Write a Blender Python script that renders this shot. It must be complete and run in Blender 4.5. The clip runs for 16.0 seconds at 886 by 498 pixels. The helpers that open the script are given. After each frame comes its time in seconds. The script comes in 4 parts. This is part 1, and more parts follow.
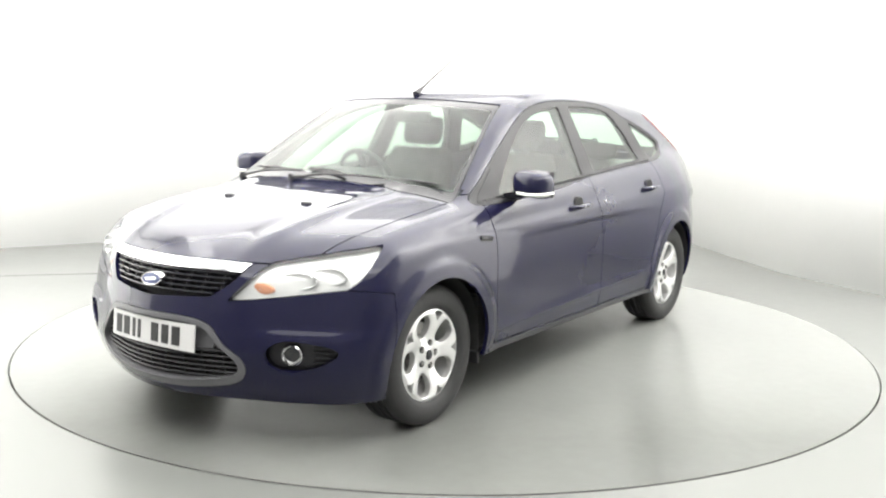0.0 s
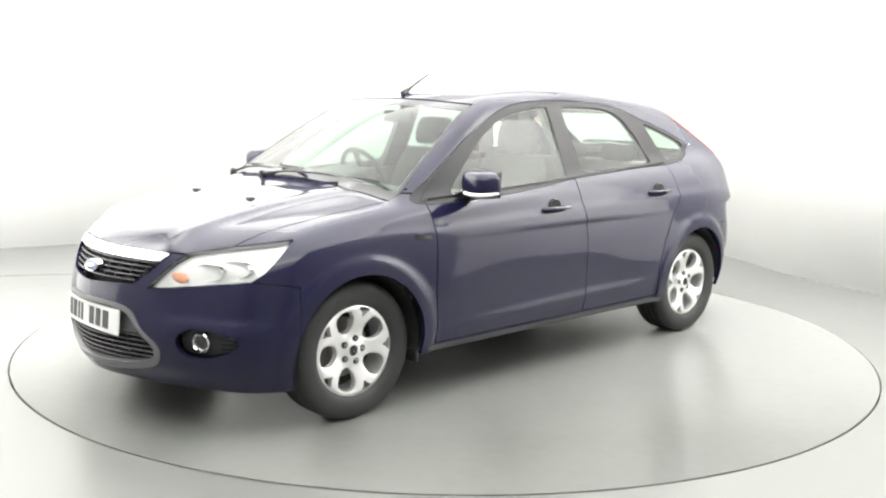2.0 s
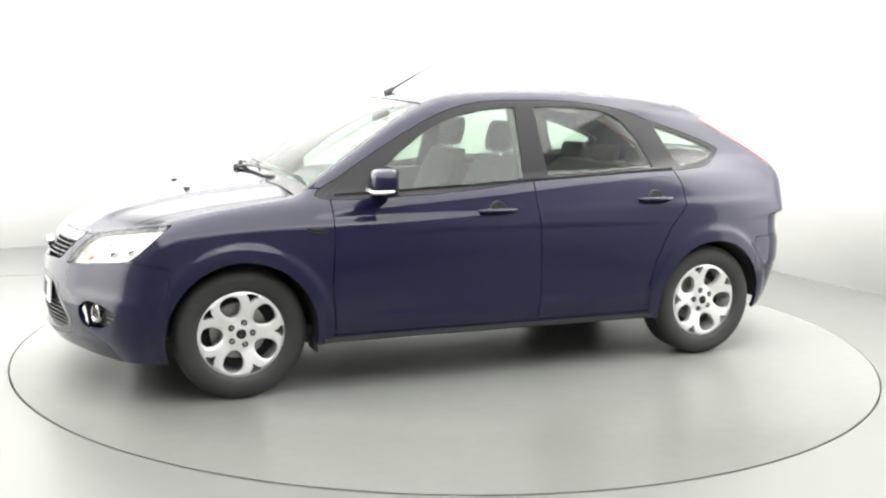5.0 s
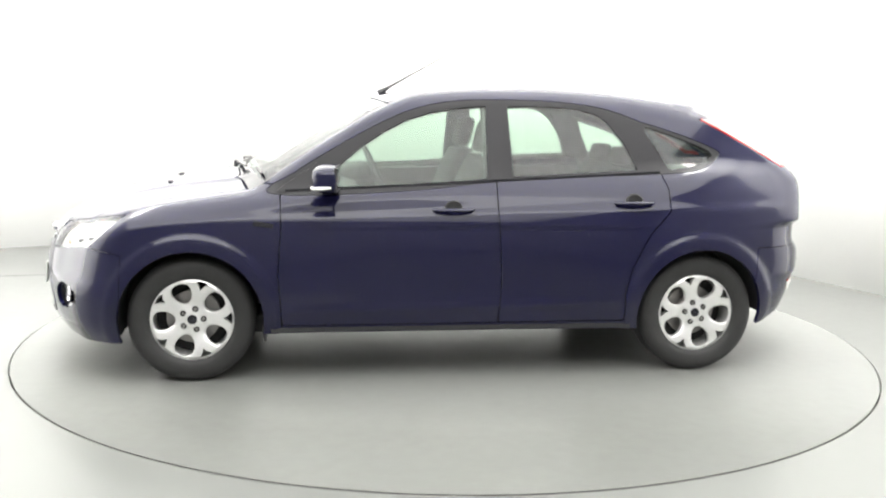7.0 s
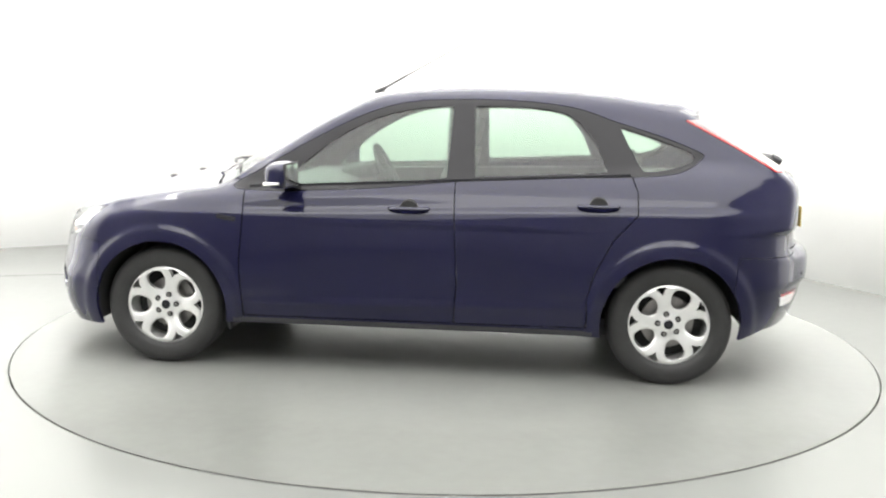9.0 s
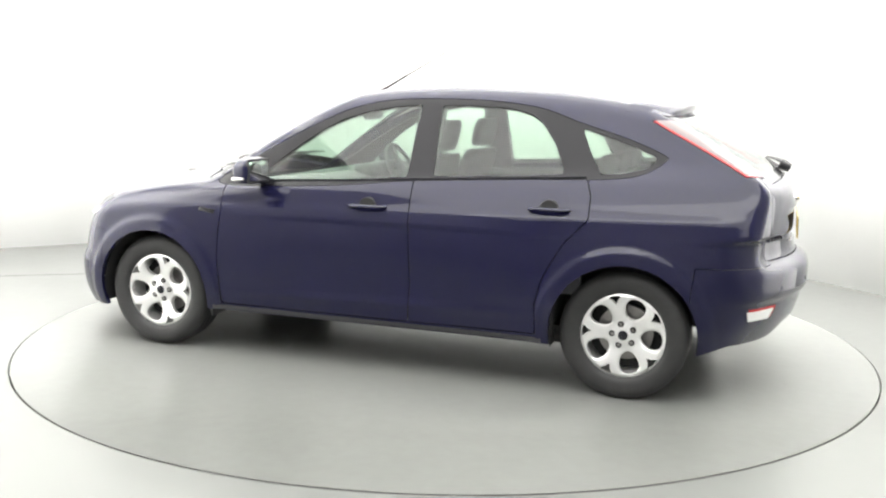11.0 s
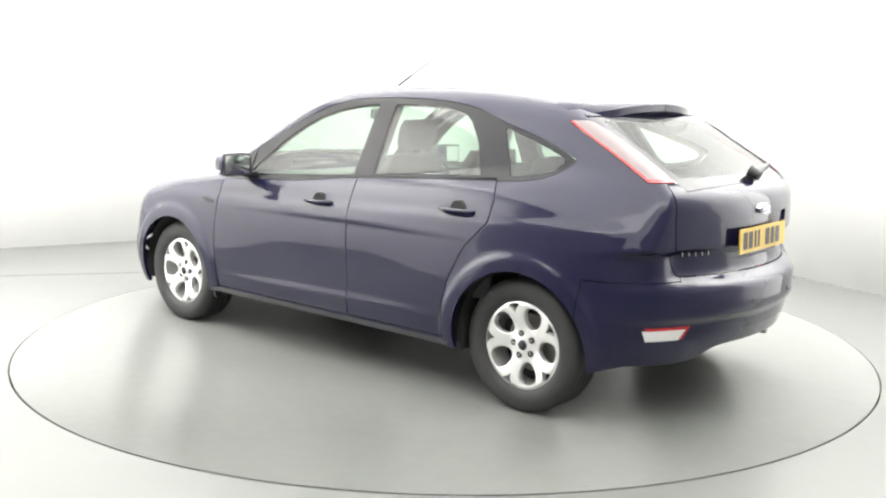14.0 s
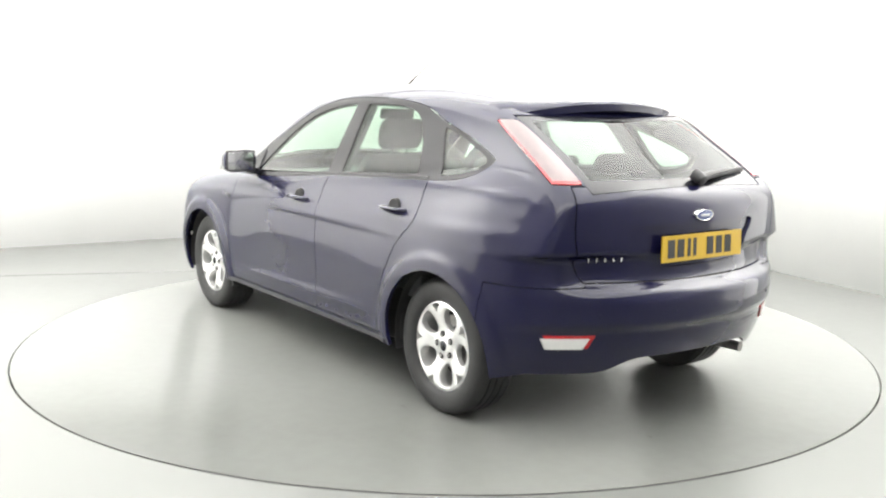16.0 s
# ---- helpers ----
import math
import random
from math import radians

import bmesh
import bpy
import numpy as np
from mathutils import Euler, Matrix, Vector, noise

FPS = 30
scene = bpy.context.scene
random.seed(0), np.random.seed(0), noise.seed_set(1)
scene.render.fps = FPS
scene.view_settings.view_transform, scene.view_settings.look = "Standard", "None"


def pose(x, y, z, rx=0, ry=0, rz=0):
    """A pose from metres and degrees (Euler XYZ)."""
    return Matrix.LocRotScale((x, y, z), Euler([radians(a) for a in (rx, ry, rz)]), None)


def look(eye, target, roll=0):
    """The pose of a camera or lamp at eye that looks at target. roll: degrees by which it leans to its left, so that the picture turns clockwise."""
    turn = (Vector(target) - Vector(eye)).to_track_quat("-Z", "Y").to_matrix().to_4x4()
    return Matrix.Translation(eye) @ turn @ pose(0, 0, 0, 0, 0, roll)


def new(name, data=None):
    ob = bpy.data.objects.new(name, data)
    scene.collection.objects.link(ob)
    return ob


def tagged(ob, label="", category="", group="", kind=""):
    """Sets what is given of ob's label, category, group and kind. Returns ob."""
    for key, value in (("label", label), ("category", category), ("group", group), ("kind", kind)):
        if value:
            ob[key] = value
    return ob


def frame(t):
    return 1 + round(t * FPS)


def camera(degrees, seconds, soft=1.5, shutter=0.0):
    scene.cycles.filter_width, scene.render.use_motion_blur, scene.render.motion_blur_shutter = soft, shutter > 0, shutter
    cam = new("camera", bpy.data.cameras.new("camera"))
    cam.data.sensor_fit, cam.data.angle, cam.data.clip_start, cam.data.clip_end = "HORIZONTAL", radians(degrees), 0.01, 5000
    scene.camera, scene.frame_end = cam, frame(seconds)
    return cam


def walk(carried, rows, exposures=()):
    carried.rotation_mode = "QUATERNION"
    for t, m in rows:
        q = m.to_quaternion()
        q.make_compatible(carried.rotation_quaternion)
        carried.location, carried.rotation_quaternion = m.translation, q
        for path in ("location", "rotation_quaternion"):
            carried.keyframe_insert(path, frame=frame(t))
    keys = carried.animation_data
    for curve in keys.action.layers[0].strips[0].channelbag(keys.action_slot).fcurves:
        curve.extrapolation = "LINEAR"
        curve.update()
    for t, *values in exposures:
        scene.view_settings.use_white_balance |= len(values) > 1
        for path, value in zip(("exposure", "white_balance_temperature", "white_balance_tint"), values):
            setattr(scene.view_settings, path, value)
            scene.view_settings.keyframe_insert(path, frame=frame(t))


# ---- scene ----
# ---- camera: fixed on its stand, a little above roof height ----
cam = camera(49.26, 16.0, soft=2.2)
EYE = (0.0, -5.81, 1.449)
PITCH, YAW, ROLL = 0.15843, -0.00378, 0.01965
AIM = (EYE[0] + math.sin(YAW) * math.cos(PITCH), EYE[1] + math.cos(YAW) * math.cos(PITCH), EYE[2] - math.sin(PITCH))
STAND = look(EYE, AIM, math.degrees(ROLL))
walk(cam, [(0.0, STAND), (16.0, STAND)], [(0.0, 0.0, 6500, 10.0), (16.0, 0.0, 6500, 10.0)])

# ---- world and light: closed white studio, lit by added unseen wall and ceiling fills ----
world = bpy.data.worlds.new("world")
scene.world = world
world.use_nodes = True
world.node_tree.nodes["Background"].inputs[0].default_value = (0.9, 0.95, 1.0, 1)
world.node_tree.nodes["Background"].inputs[1].default_value = 0.1


def area_lamp(name, eye, target, sx, sy, watts, color=(1, 1, 1)):
    d = bpy.data.lights.new(name, "AREA")
    d.shape, d.size, d.size_y, d.energy, d.color = "RECTANGLE", sx, sy, watts, color
    ob = new(name, d)
    ob.matrix_world = look(eye, target)
    return ob


WARM = (1.0, 0.99, 0.96)
# Stand-in area lamps, placed to match wall, floor and reflection brightness.
area_lamp("unseen_fill_middle", (0.0, -1.2, 4.5), (0.0, -1.2, 0.0), 8.0, 9.2, 930, WARM)
area_lamp("unseen_wall_fill_north", (0.1, 2.9, 4.2), (0.1, 4.4, 3.3), 4.2, 0.9, 150, WARM)
area_lamp("unseen_wall_fill_west", (-3.2, -0.3, 4.1), (-4.6, -0.3, 3.3), 1.2, 4.8, 600, WARM)
area_lamp("unseen_wall_fill_east", (2.9, -0.3, 4.1), (4.1, -0.3, 3.4), 1.2, 4.4, 450, WARM)
area_lamp("unseen_fill_south", (0.0, -5.4, 4.3), (0.0, -3.0, 0.0), 7.0, 2.4, 130, WARM)

# ---- materials ----


def mat(name, color, rough=0.5, metal=0.0, vary=0.0, scale=8.0, bump=0.0, bscale=200.0, coat=0.0, rvary=0.0, **extra):
    m = bpy.data.materials.new(name)
    m.use_nodes = True
    nt = m.node_tree
    b = nt.nodes["Principled BSDF"]
    b.inputs["Base Color"].default_value = (*color, 1)
    b.inputs["Roughness"].default_value = rough
    b.inputs["Metallic"].default_value = metal
    b.inputs["Coat Weight"].default_value = coat
    b.inputs["Coat Roughness"].default_value = 0.06
    for k, v in extra.items():
        b.inputs[k.replace("_", " ")].default_value = v
    tc = nt.nodes.new("ShaderNodeTexCoord")
    if vary or rvary:
        n1 = nt.nodes.new("ShaderNodeTexNoise")
        n1.inputs["Scale"].default_value, n1.inputs["Detail"].default_value = scale, 6
        n2 = nt.nodes.new("ShaderNodeTexNoise")
        n2.inputs["Scale"].default_value, n2.inputs["Detail"].default_value = scale * 14, 3
        nt.links.new(tc.outputs["Object"], n1.inputs["Vector"])
        nt.links.new(tc.outputs["Object"], n2.inputs["Vector"])
        mx = nt.nodes.new("ShaderNodeMix")
        mx.inputs[0].default_value = 0.35
        nt.links.new(n1.outputs["Fac"], mx.inputs[2])
        nt.links.new(n2.outputs["Fac"], mx.inputs[3])
        if vary:
            r = nt.nodes.new("ShaderNodeMapRange")
            r.inputs[1].default_value, r.inputs[2].default_value = 0.3, 0.7
            r.inputs[3].default_value, r.inputs[4].default_value = 1 - vary, 1 + vary
            nt.links.new(mx.outputs[0], r.inputs[0])
            h = nt.nodes.new("ShaderNodeHueSaturation")
            h.inputs["Color"].default_value = (*color, 1)
            nt.links.new(r.outputs[0], h.inputs["Value"])
            nt.links.new(h.outputs[0], b.inputs["Base Color"])
        if rvary:
            r = nt.nodes.new("ShaderNodeMapRange")
            r.inputs[1].default_value, r.inputs[2].default_value = 0.3, 0.7
            r.inputs[3].default_value, r.inputs[4].default_value = max(rough - rvary, 0.01), rough + rvary
            nt.links.new(mx.outputs[0], r.inputs[0])
            nt.links.new(r.outputs[0], b.inputs["Roughness"])
    if bump:
        n3 = nt.nodes.new("ShaderNodeTexNoise")
        n3.inputs["Scale"].default_value, n3.inputs["Detail"].default_value = bscale, 4
        bp = nt.nodes.new("ShaderNodeBump")
        bp.inputs["Strength"].default_value, bp.inputs["Distance"].default_value = bump, 0.002
        nt.links.new(tc.outputs["Object"], n3.inputs["Vector"])
        nt.links.new(n3.outputs["Fac"], bp.inputs["Height"])
        nt.links.new(bp.outputs[0], b.inputs["Normal"])
    return m


def glass_mat(name, tint, rough=0.0):
    """Thin tinted pane: a transparent layer with a glossy surface."""
    m = bpy.data.materials.new(name)
    m.use_nodes = True
    nt = m.node_tree
    nt.nodes.remove(nt.nodes["Principled BSDF"])
    out = nt.nodes["Material Output"]
    tr = nt.nodes.new("ShaderNodeBsdfTransparent")
    tr.inputs[0].default_value = (*tint, 1)
    gl = nt.nodes.new("ShaderNodeBsdfGlossy")
    gl.inputs["Roughness"].default_value = rough
    lw = nt.nodes.new("ShaderNodeLayerWeight")
    lw.inputs[0].default_value = 0.5
    pw = nt.nodes.new("ShaderNodeMath")
    pw.operation = "POWER"
    pw.inputs[1].default_value = 5.0
    nt.links.new(lw.outputs["Facing"], pw.inputs[0])
    fr = nt.nodes.new("ShaderNodeMath")
    fr.operation = "MULTIPLY_ADD"
    fr.inputs[1].default_value, fr.inputs[2].default_value = 0.85, 0.06
    nt.links.new(pw.outputs[0], fr.inputs[0])
    mx = nt.nodes.new("ShaderNodeMixShader")
    nt.links.new(fr.outputs[0], mx.inputs[0])
    nt.links.new(tr.outputs[0], mx.inputs[1])
    nt.links.new(gl.outputs[0], mx.inputs[2])
    nt.links.new(mx.outputs[0], out.inputs[0])
    return m


M_WALL = mat("white_matt_paint", (0.93, 0.93, 0.92), 0.7, vary=0.012, scale=0.7)
# Grey of the added unseen walls, set by how dark the car's sides reflect.
M_REFLECT_WALL = mat("grey_reflection_wall", (0.32, 0.32, 0.325), 0.9, vary=0.15, scale=3)
M_CEIL = mat("white_ceiling_paint", (0.80, 0.80, 0.79), 0.8, vary=0.01, scale=0.8)
M_FLOOR = mat("grey_floor_paint", (0.140, 0.144, 0.137), 0.3, Specular_IOR_Level=0.32, vary=0.03, scale=1.1, rvary=0.03)
# Lighter than the floor's grey to offset too deep a shadow round the car.
M_TABLE = mat("lightened_turntable_grey", (0.176, 0.181, 0.171), 0.24, Specular_IOR_Level=0.34, vary=0.035, scale=1.0, rvary=0.035)
M_GAP = mat("dark_gap", (0.06, 0.06, 0.055), 0.8)
M_SCUFF = mat("dark_scuff", (0.07, 0.07, 0.065), 0.7, vary=0.3, scale=30)
M_PAINT = mat("navy_metallic_paint", (0.0044, 0.0044, 0.025), 0.4, coat=1.0, vary=0.06, scale=2.5, Specular_IOR_Level=0.05, Coat_IOR=1.44)
M_BLACK = mat("black_plastic_and_recess_shade", (0.016, 0.016, 0.018), 0.45, vary=0.15, scale=30, bump=0.15, bscale=500)
M_TRIM = mat("gloss_black_trim", (0.012, 0.012, 0.016), 0.15, vary=0.1, scale=12)
M_PILLAR = mat("satin_black_pillar", (0.010, 0.010, 0.012), 0.32, vary=0.1, scale=12, Specular_IOR_Level=0.25)
M_RUBBER = mat("tyre_rubber", (0.02, 0.02, 0.02), 0.62, vary=0.2, scale=14, bump=0.2, bscale=160)
M_ALLOY = mat("silver_alloy", (0.74, 0.74, 0.73), 0.33, metal=0.65, coat=0.4, vary=0.05, scale=16, rvary=0.05)
M_CHROME = mat("chrome", (0.8, 0.8, 0.81), 0.08, metal=1.0, rvary=0.03, scale=20)
M_DISC = mat("brake_steel", (0.3, 0.29, 0.28), 0.4, metal=0.8, vary=0.15, scale=30)
M_DARK = mat("dark_underside_and_shade", (0.02, 0.02, 0.02), 0.8, vary=0.2, scale=10)
M_GLASS = glass_mat("green_tinted_glass", (0.68, 0.82, 0.72))
M_CLEAR = glass_mat("clear_lamp_lens", (0.93, 0.94, 0.94), 0.02)
M_FABRIC = mat("charcoal_seat_cloth", (0.04, 0.04, 0.042), 0.9, vary=0.2, scale=30, bump=0.12, bscale=90)
M_DASH = mat("charcoal_dash_plastic", (0.055, 0.057, 0.06), 0.65, vary=0.15, scale=20, bump=0.2, bscale=300)
M_LINING = mat("pale_headlining", (0.42, 0.42, 0.40), 0.9, vary=0.05, scale=20)
M_RED = mat("red_lamp_plastic", (0.38, 0.01, 0.015), 0.15, coat=0.6, vary=0.1, scale=20)
M_CLEARWHITE = mat("frosted_lamp_plastic", (0.17, 0.13, 0.13), 0.3, coat=0.35, vary=0.08, scale=30)
M_AMBER = mat("amber_bulb_cover", (0.72, 0.33, 0.19), 0.3, coat=0.5)
M_REFLECTOR = mat("lamp_reflector", (0.74, 0.74, 0.72), 0.28, metal=0.4, vary=0.06, scale=30)
M_WHITE_PLATE = mat("white_plate", (0.55, 0.55, 0.54), 0.35, vary=0.02, scale=20)
M_YELLOW_PLATE = mat("yellow_plate", (0.46, 0.30, 0.015), 0.35, vary=0.03, scale=20)
M_BARS = mat("plate_black", (0.02, 0.02, 0.02), 0.5)
M_BLUE_BADGE = mat("blue_badge", (0.10, 0.12, 0.24), 0.2, coat=0.6)

# ---- small mesh kit ----


def link(name, V, F, material, parent=None, label="", smooth=True):
    me = bpy.data.meshes.new(name)
    me.from_pydata([tuple(v) for v in np.asarray(V, float).tolist()], [], [tuple(f) for f in (F.tolist() if isinstance(F, np.ndarray) else F)])
    if smooth:
        me.shade_smooth()
    me.materials.append(material)
    ob = new(name, me)
    ob.parent = parent
    if label:
        tagged(ob, label)
    return ob


def part(name, bm, material, parent=None, label="", smooth=True):
    me = bpy.data.meshes.new(name)
    bmesh.ops.recalc_face_normals(bm, faces=bm.faces)
    bm.to_mesh(me)
    bm.free()
    if smooth:
        me.shade_smooth()
        me.set_sharp_from_angle(angle=radians(38))
    me.materials.append(material)
    ob = new(name, me)
    ob.parent = parent
    if label:
        tagged(ob, label)
    return ob


def bm_box(sx, sy, sz, m=None, bevel=0.0, seg=2, bm=None):
    own = bm is None
    bm = bm or bmesh.new()
    r = bmesh.ops.create_cube(bm, size=1.0, matrix=(m or Matrix()) @ Matrix.Diagonal((sx, sy, sz, 1)))
    if bevel:
        es = list({e for v in r["verts"] for e in v.link_edges})
        bmesh.ops.bevel(bm, geom=es, offset=bevel, segments=seg, affect="EDGES", profile=0.6)
    return bm


def bm_lathe(profile, n=48, m=None, bm=None, closed=False):
    """Turns (radius, along) pairs about the local y axis."""
    bm = bm or bmesh.new()
    m = m or Matrix()
    rings = []
    for k in range(n):
        a = 2 * math.pi * k / n
        rings.append([bm.verts.new(m @ Vector((r * math.cos(a), y, r * math.sin(a)))) for r, y in profile])
    cnt = len(profile)
    for k in range(n):
        p, q = rings[k], rings[(k + 1) % n]
        for i in range(cnt if closed else cnt - 1):
            j = (i + 1) % cnt
            bm.faces.new((p[i], p[j], q[j], q[i]))
    return bm


def bm_tube(points, radii, n=10, bm=None, flat=1.0):
    """A tapered round bar along points."""
    bm = bm or bmesh.new()
    pts = [Vector(p) for p in points]
    rings = []
    for i, p in enumerate(pts):
        d = (pts[min(i + 1, len(pts) - 1)] - pts[max(i - 1, 0)]).normalized()
        q = d.to_track_quat("Z", "Y").to_matrix()
        r = radii[i] if isinstance(radii, (list, tuple)) else radii
        rings.append([bm.verts.new(p + q @ Vector((r * math.cos(2 * math.pi * k / n), flat * r * math.sin(2 * math.pi * k / n), 0))) for k in range(n)])
    for a, b in zip(rings, rings[1:]):
        for k in range(n):
            bm.faces.new((a[k], a[(k + 1) % n], b[(k + 1) % n], b[k]))
    bm.faces.new(rings[0][::-1])
    bm.faces.new(rings[-1])
    return bm


# ---- studio ----
# Height chosen for what the bonnet reflects; the wall tops are unseen.
HEIGHT = 4.6


def arc(cx, cy, r, a0, a1, n):
    return [(cx + r * math.cos(radians(a0 + (a1 - a0) * i / n)), cy + r * math.sin(radians(a0 + (a1 - a0) * i / n))) for i in range(n + 1)]


def strip_wall(name, path, label, thick=0.12, material=None):
    """A wall standing along a path in the plan, its back away from the room's middle."""
    V, F = [], []
    n = len(path)
    for i, (x, y) in enumerate(path):
        a, b = Vector(path[max(i - 1, 0)]), Vector(path[min(i + 1, n - 1)])
        d = (b - a).normalized()
        out = Vector((-d.y, d.x))
        if out.dot(Vector((x, y + 1.0))) < 0:
            out = -out
        for o in (0.0, thick):
            for z in (-0.02, HEIGHT):
                V.append((x + out.x * o, y + out.y * o, z))
    for i in range(n - 1):
        a, b = 4 * i, 4 * i + 4
        F += [(a, b, b + 1, a + 1), (a + 2, a + 3, b + 3, b + 2), (a + 1, b + 1, b + 3, a + 3), (a, a + 2, b + 2, b)]
    F += [(0, 1, 3, 2), (4 * n - 4, 4 * n - 2, 4 * n - 1, 4 * n - 3)]
    return tagged(link(name, V, F, material or M_WALL, smooth=len(path) > 4), label, "wall", kind="structure")


strip_wall("wall_back", [(-4.9, 2.24), (-3.99, 2.79), (-3.2, 3.265), (-2.4, 3.745), (-1.4, 4.35)] + arc(0.42, 2.95, 2.29, 121, 27, 16)[1:] + [(2.86, 2.30), (3.38, 1.35), (3.9, 0.4)], "seamless white painted curved studio wall behind the turntable")
strip_wall("wall_left", [(-4.905, 2.22), (-4.7, 0.7), (-4.3, -2.4)], "white painted studio side wall")
strip_wall("wall_right", [(3.91, 0.38), (4.3, -1.5)], "white painted studio side wall")
# Unseen grey walls, added so the car's sides reflect something darker.
strip_wall("reflection_wall_left", [(-4.295, -2.42), (-3.6, -7.4)], "unseen grey wall added beside the camera to darken reflections", material=M_REFLECT_WALL)
strip_wall("reflection_wall_right", [(4.305, -1.52), (4.4, -7.4)], "unseen grey wall added beside the camera to darken reflections", material=M_REFLECT_WALL)
strip_wall("reflection_wall_front", [(-3.6, -7.42), (4.4, -7.42)], "unseen grey wall added behind the camera to darken reflections", material=M_REFLECT_WALL)
# Added ceiling, out of view, closes the room and bounces light.
tagged(part("ceiling", bm_box(10.4, 13.6, 0.1, pose(-0.2, -1.0, HEIGHT + 0.06)), M_CEIL, smooth=False), "plain white ceiling added out of view to close the room", "ceiling", kind="structure")

TABLE_R = 2.4555


def disc_floor():
    """The painted floor with a round opening for the turntable."""
    bm = bmesh.new()
    n = 192
    rows = []
    for r in (2.464, 3.2, 4.4, 6.2, 9.5):
        rows.append([bm.verts.new((r * math.cos(2 * math.pi * k / n), r * math.sin(2 * math.pi * k / n), 0)) for k in range(n)])
    low = [bm.verts.new((v.co.x, v.co.y, -0.06)) for v in rows[0]]
    rows.insert(0, low)
    for p, q in zip(rows, rows[1:]):
        for k in range(n):
            bm.faces.new((p[k], q[k], q[(k + 1) % n], p[(k + 1) % n]))
    return bm


fl = tagged(part("floor", disc_floor(), M_FLOOR, smooth=False), "glossy pale grey painted studio floor", "floor", kind="structure")
part("gap_bed", bm_lathe([(2.3, -0.05), (2.6, -0.05)], 96, pose(0, 0, 0, 90)), M_GAP, fl)

joint = bm_box(2.1, 0.008, 0.004, pose(-3.05, 1.60, 0.0, 0, 0, 14.8))
part("floor_joint", joint, mat("grey_joint_filler", (0.11, 0.11, 0.105), 0.6, vary=0.2, scale=6), fl, "thin grey joint in the floor", smooth=False)

turntable = new("turntable")
tagged(turntable, "round pale grey painted turntable set flush in the floor", "turntable")
part("disc", bm_lathe([(0.0005, -0.04), (TABLE_R, -0.04), (TABLE_R, 0.003), (TABLE_R - 0.004, 0.0), (1.2, 0.0), (0.0005, 0.0)][::1], 192, pose(0, 0, 0, 90)), M_TABLE, turntable)

# ---- the car: body form as a smooth solid, x forward, y to its left, z up ----


def curve(*knots):
    """A natural cubic through (position, value) knots, sampled densely."""
    k = sorted(knots)
    x, y = np.array([a for a, _ in k], float), np.array([b for _, b in k], float)
    n = len(x)
    h = np.diff(x)
    A, r = np.eye(n), np.zeros(n)
    for i in range(1, n - 1):
        A[i, i - 1:i + 2] = h[i - 1], 2 * (h[i - 1] + h[i]), h[i]
        r[i] = 6 * ((y[i + 1] - y[i]) / h[i] - (y[i] - y[i - 1]) / h[i - 1])
    m = np.linalg.solve(A, r)
    xs = np.linspace(x[0], x[-1], 600)
    i = np.clip(np.searchsorted(x, xs) - 1, 0, n - 2)
    a, b = x[i + 1] - xs, xs - x[i]
    ys = m[i] * a ** 3 / (6 * h[i]) + m[i + 1] * b ** 3 / (6 * h[i]) + (y[i] / h[i] - m[i] * h[i] / 6) * a + (y[i + 1] / h[i] - m[i + 1] * h[i] / 6) * b
    s0, s1 = (ys[1] - ys[0]) / (xs[1] - xs[0]), (ys[-1] - ys[-2]) / (xs[-1] - xs[-2])
    X = np.concatenate([[xs[0] - 2], xs, [xs[-1] + 2]])
    Y = np.concatenate([[ys[0] - 2 * s0], ys, [ys[-1] + 2 * s1]])
    return lambda q: np.interp(q, X, Y)


def smax(a, b, k):
    h = np.maximum(k - np.abs(a - b), 0) / k
    return np.maximum(a, b) + h * h * k * 0.25


def smin(a, b, k):
    return -smax(-a, -b, k)


AXLE, HUB_Z, TYRE_R = 1.32, 0.315, 0.315
plan_side = curve((2.2, 0.80), (1.9, 0.855), (1.6, 0.893), (1.2, 0.905), (0.6, 0.905), (0.0, 0.905), (-0.7, 0.908), (-1.2, 0.912), (-1.6, 0.872), (-1.9, 0.785), (-2.2, 0.675))
side_inset = curve((0.15, 0.075), (0.25, 0.035), (0.36, 0.012), (0.5, 0.0), (0.62, 0.002), (0.74, 0.012), (0.84, 0.03), (0.92, 0.05), (1.0, 0.088), (1.08, 0.14), (1.16, 0.2))
bonnet_line = curve((2.2, 0.695), (2.08, 0.765), (1.95, 0.828), (1.75, 0.893), (1.5, 0.951), (1.2, 0.996), (1.0, 1.02), (0.8, 1.04))
belt_line = curve((0.9, 0.96), (0.4, 1.0), (-0.2, 1.04), (-1.1, 1.10), (-1.6, 1.13), (-2.1, 1.10))
nose_fall = curve((0.12, 0.10), (0.2, 0.035), (0.3, -0.015), (0.42, -0.03), (0.52, -0.018), (0.62, 0.002), (0.7, 0.028), (0.77, 0.065), (0.86, 0.14))


def soft_step(t):
    return 1 / (1 + np.exp(np.clip(-t, -40, 40)))


def tail_fall(y, z):
    """How far the tail lies ahead of its rearmost line: tucked-in bumper foot, crease, bumper shelf, leaning tailgate."""
    foot = 1.05 * np.clip(0.55 - z, 0, None) ** 2 + 0.022 * soft_step((0.50 - z) / 0.008)
    shelf = 0.085 * soft_step((z - 0.668) / 0.014) * (1 - 0.7 * soft_step((y - 0.64) / 0.03))
    return foot + shelf + 2.5 * np.clip(z - 0.88, 0, None) ** 2


def nose_ledge(y, z):
    return 0.018 * soft_step((z - 0.505) / 0.009) * soft_step((y - 0.50) / 0.03)


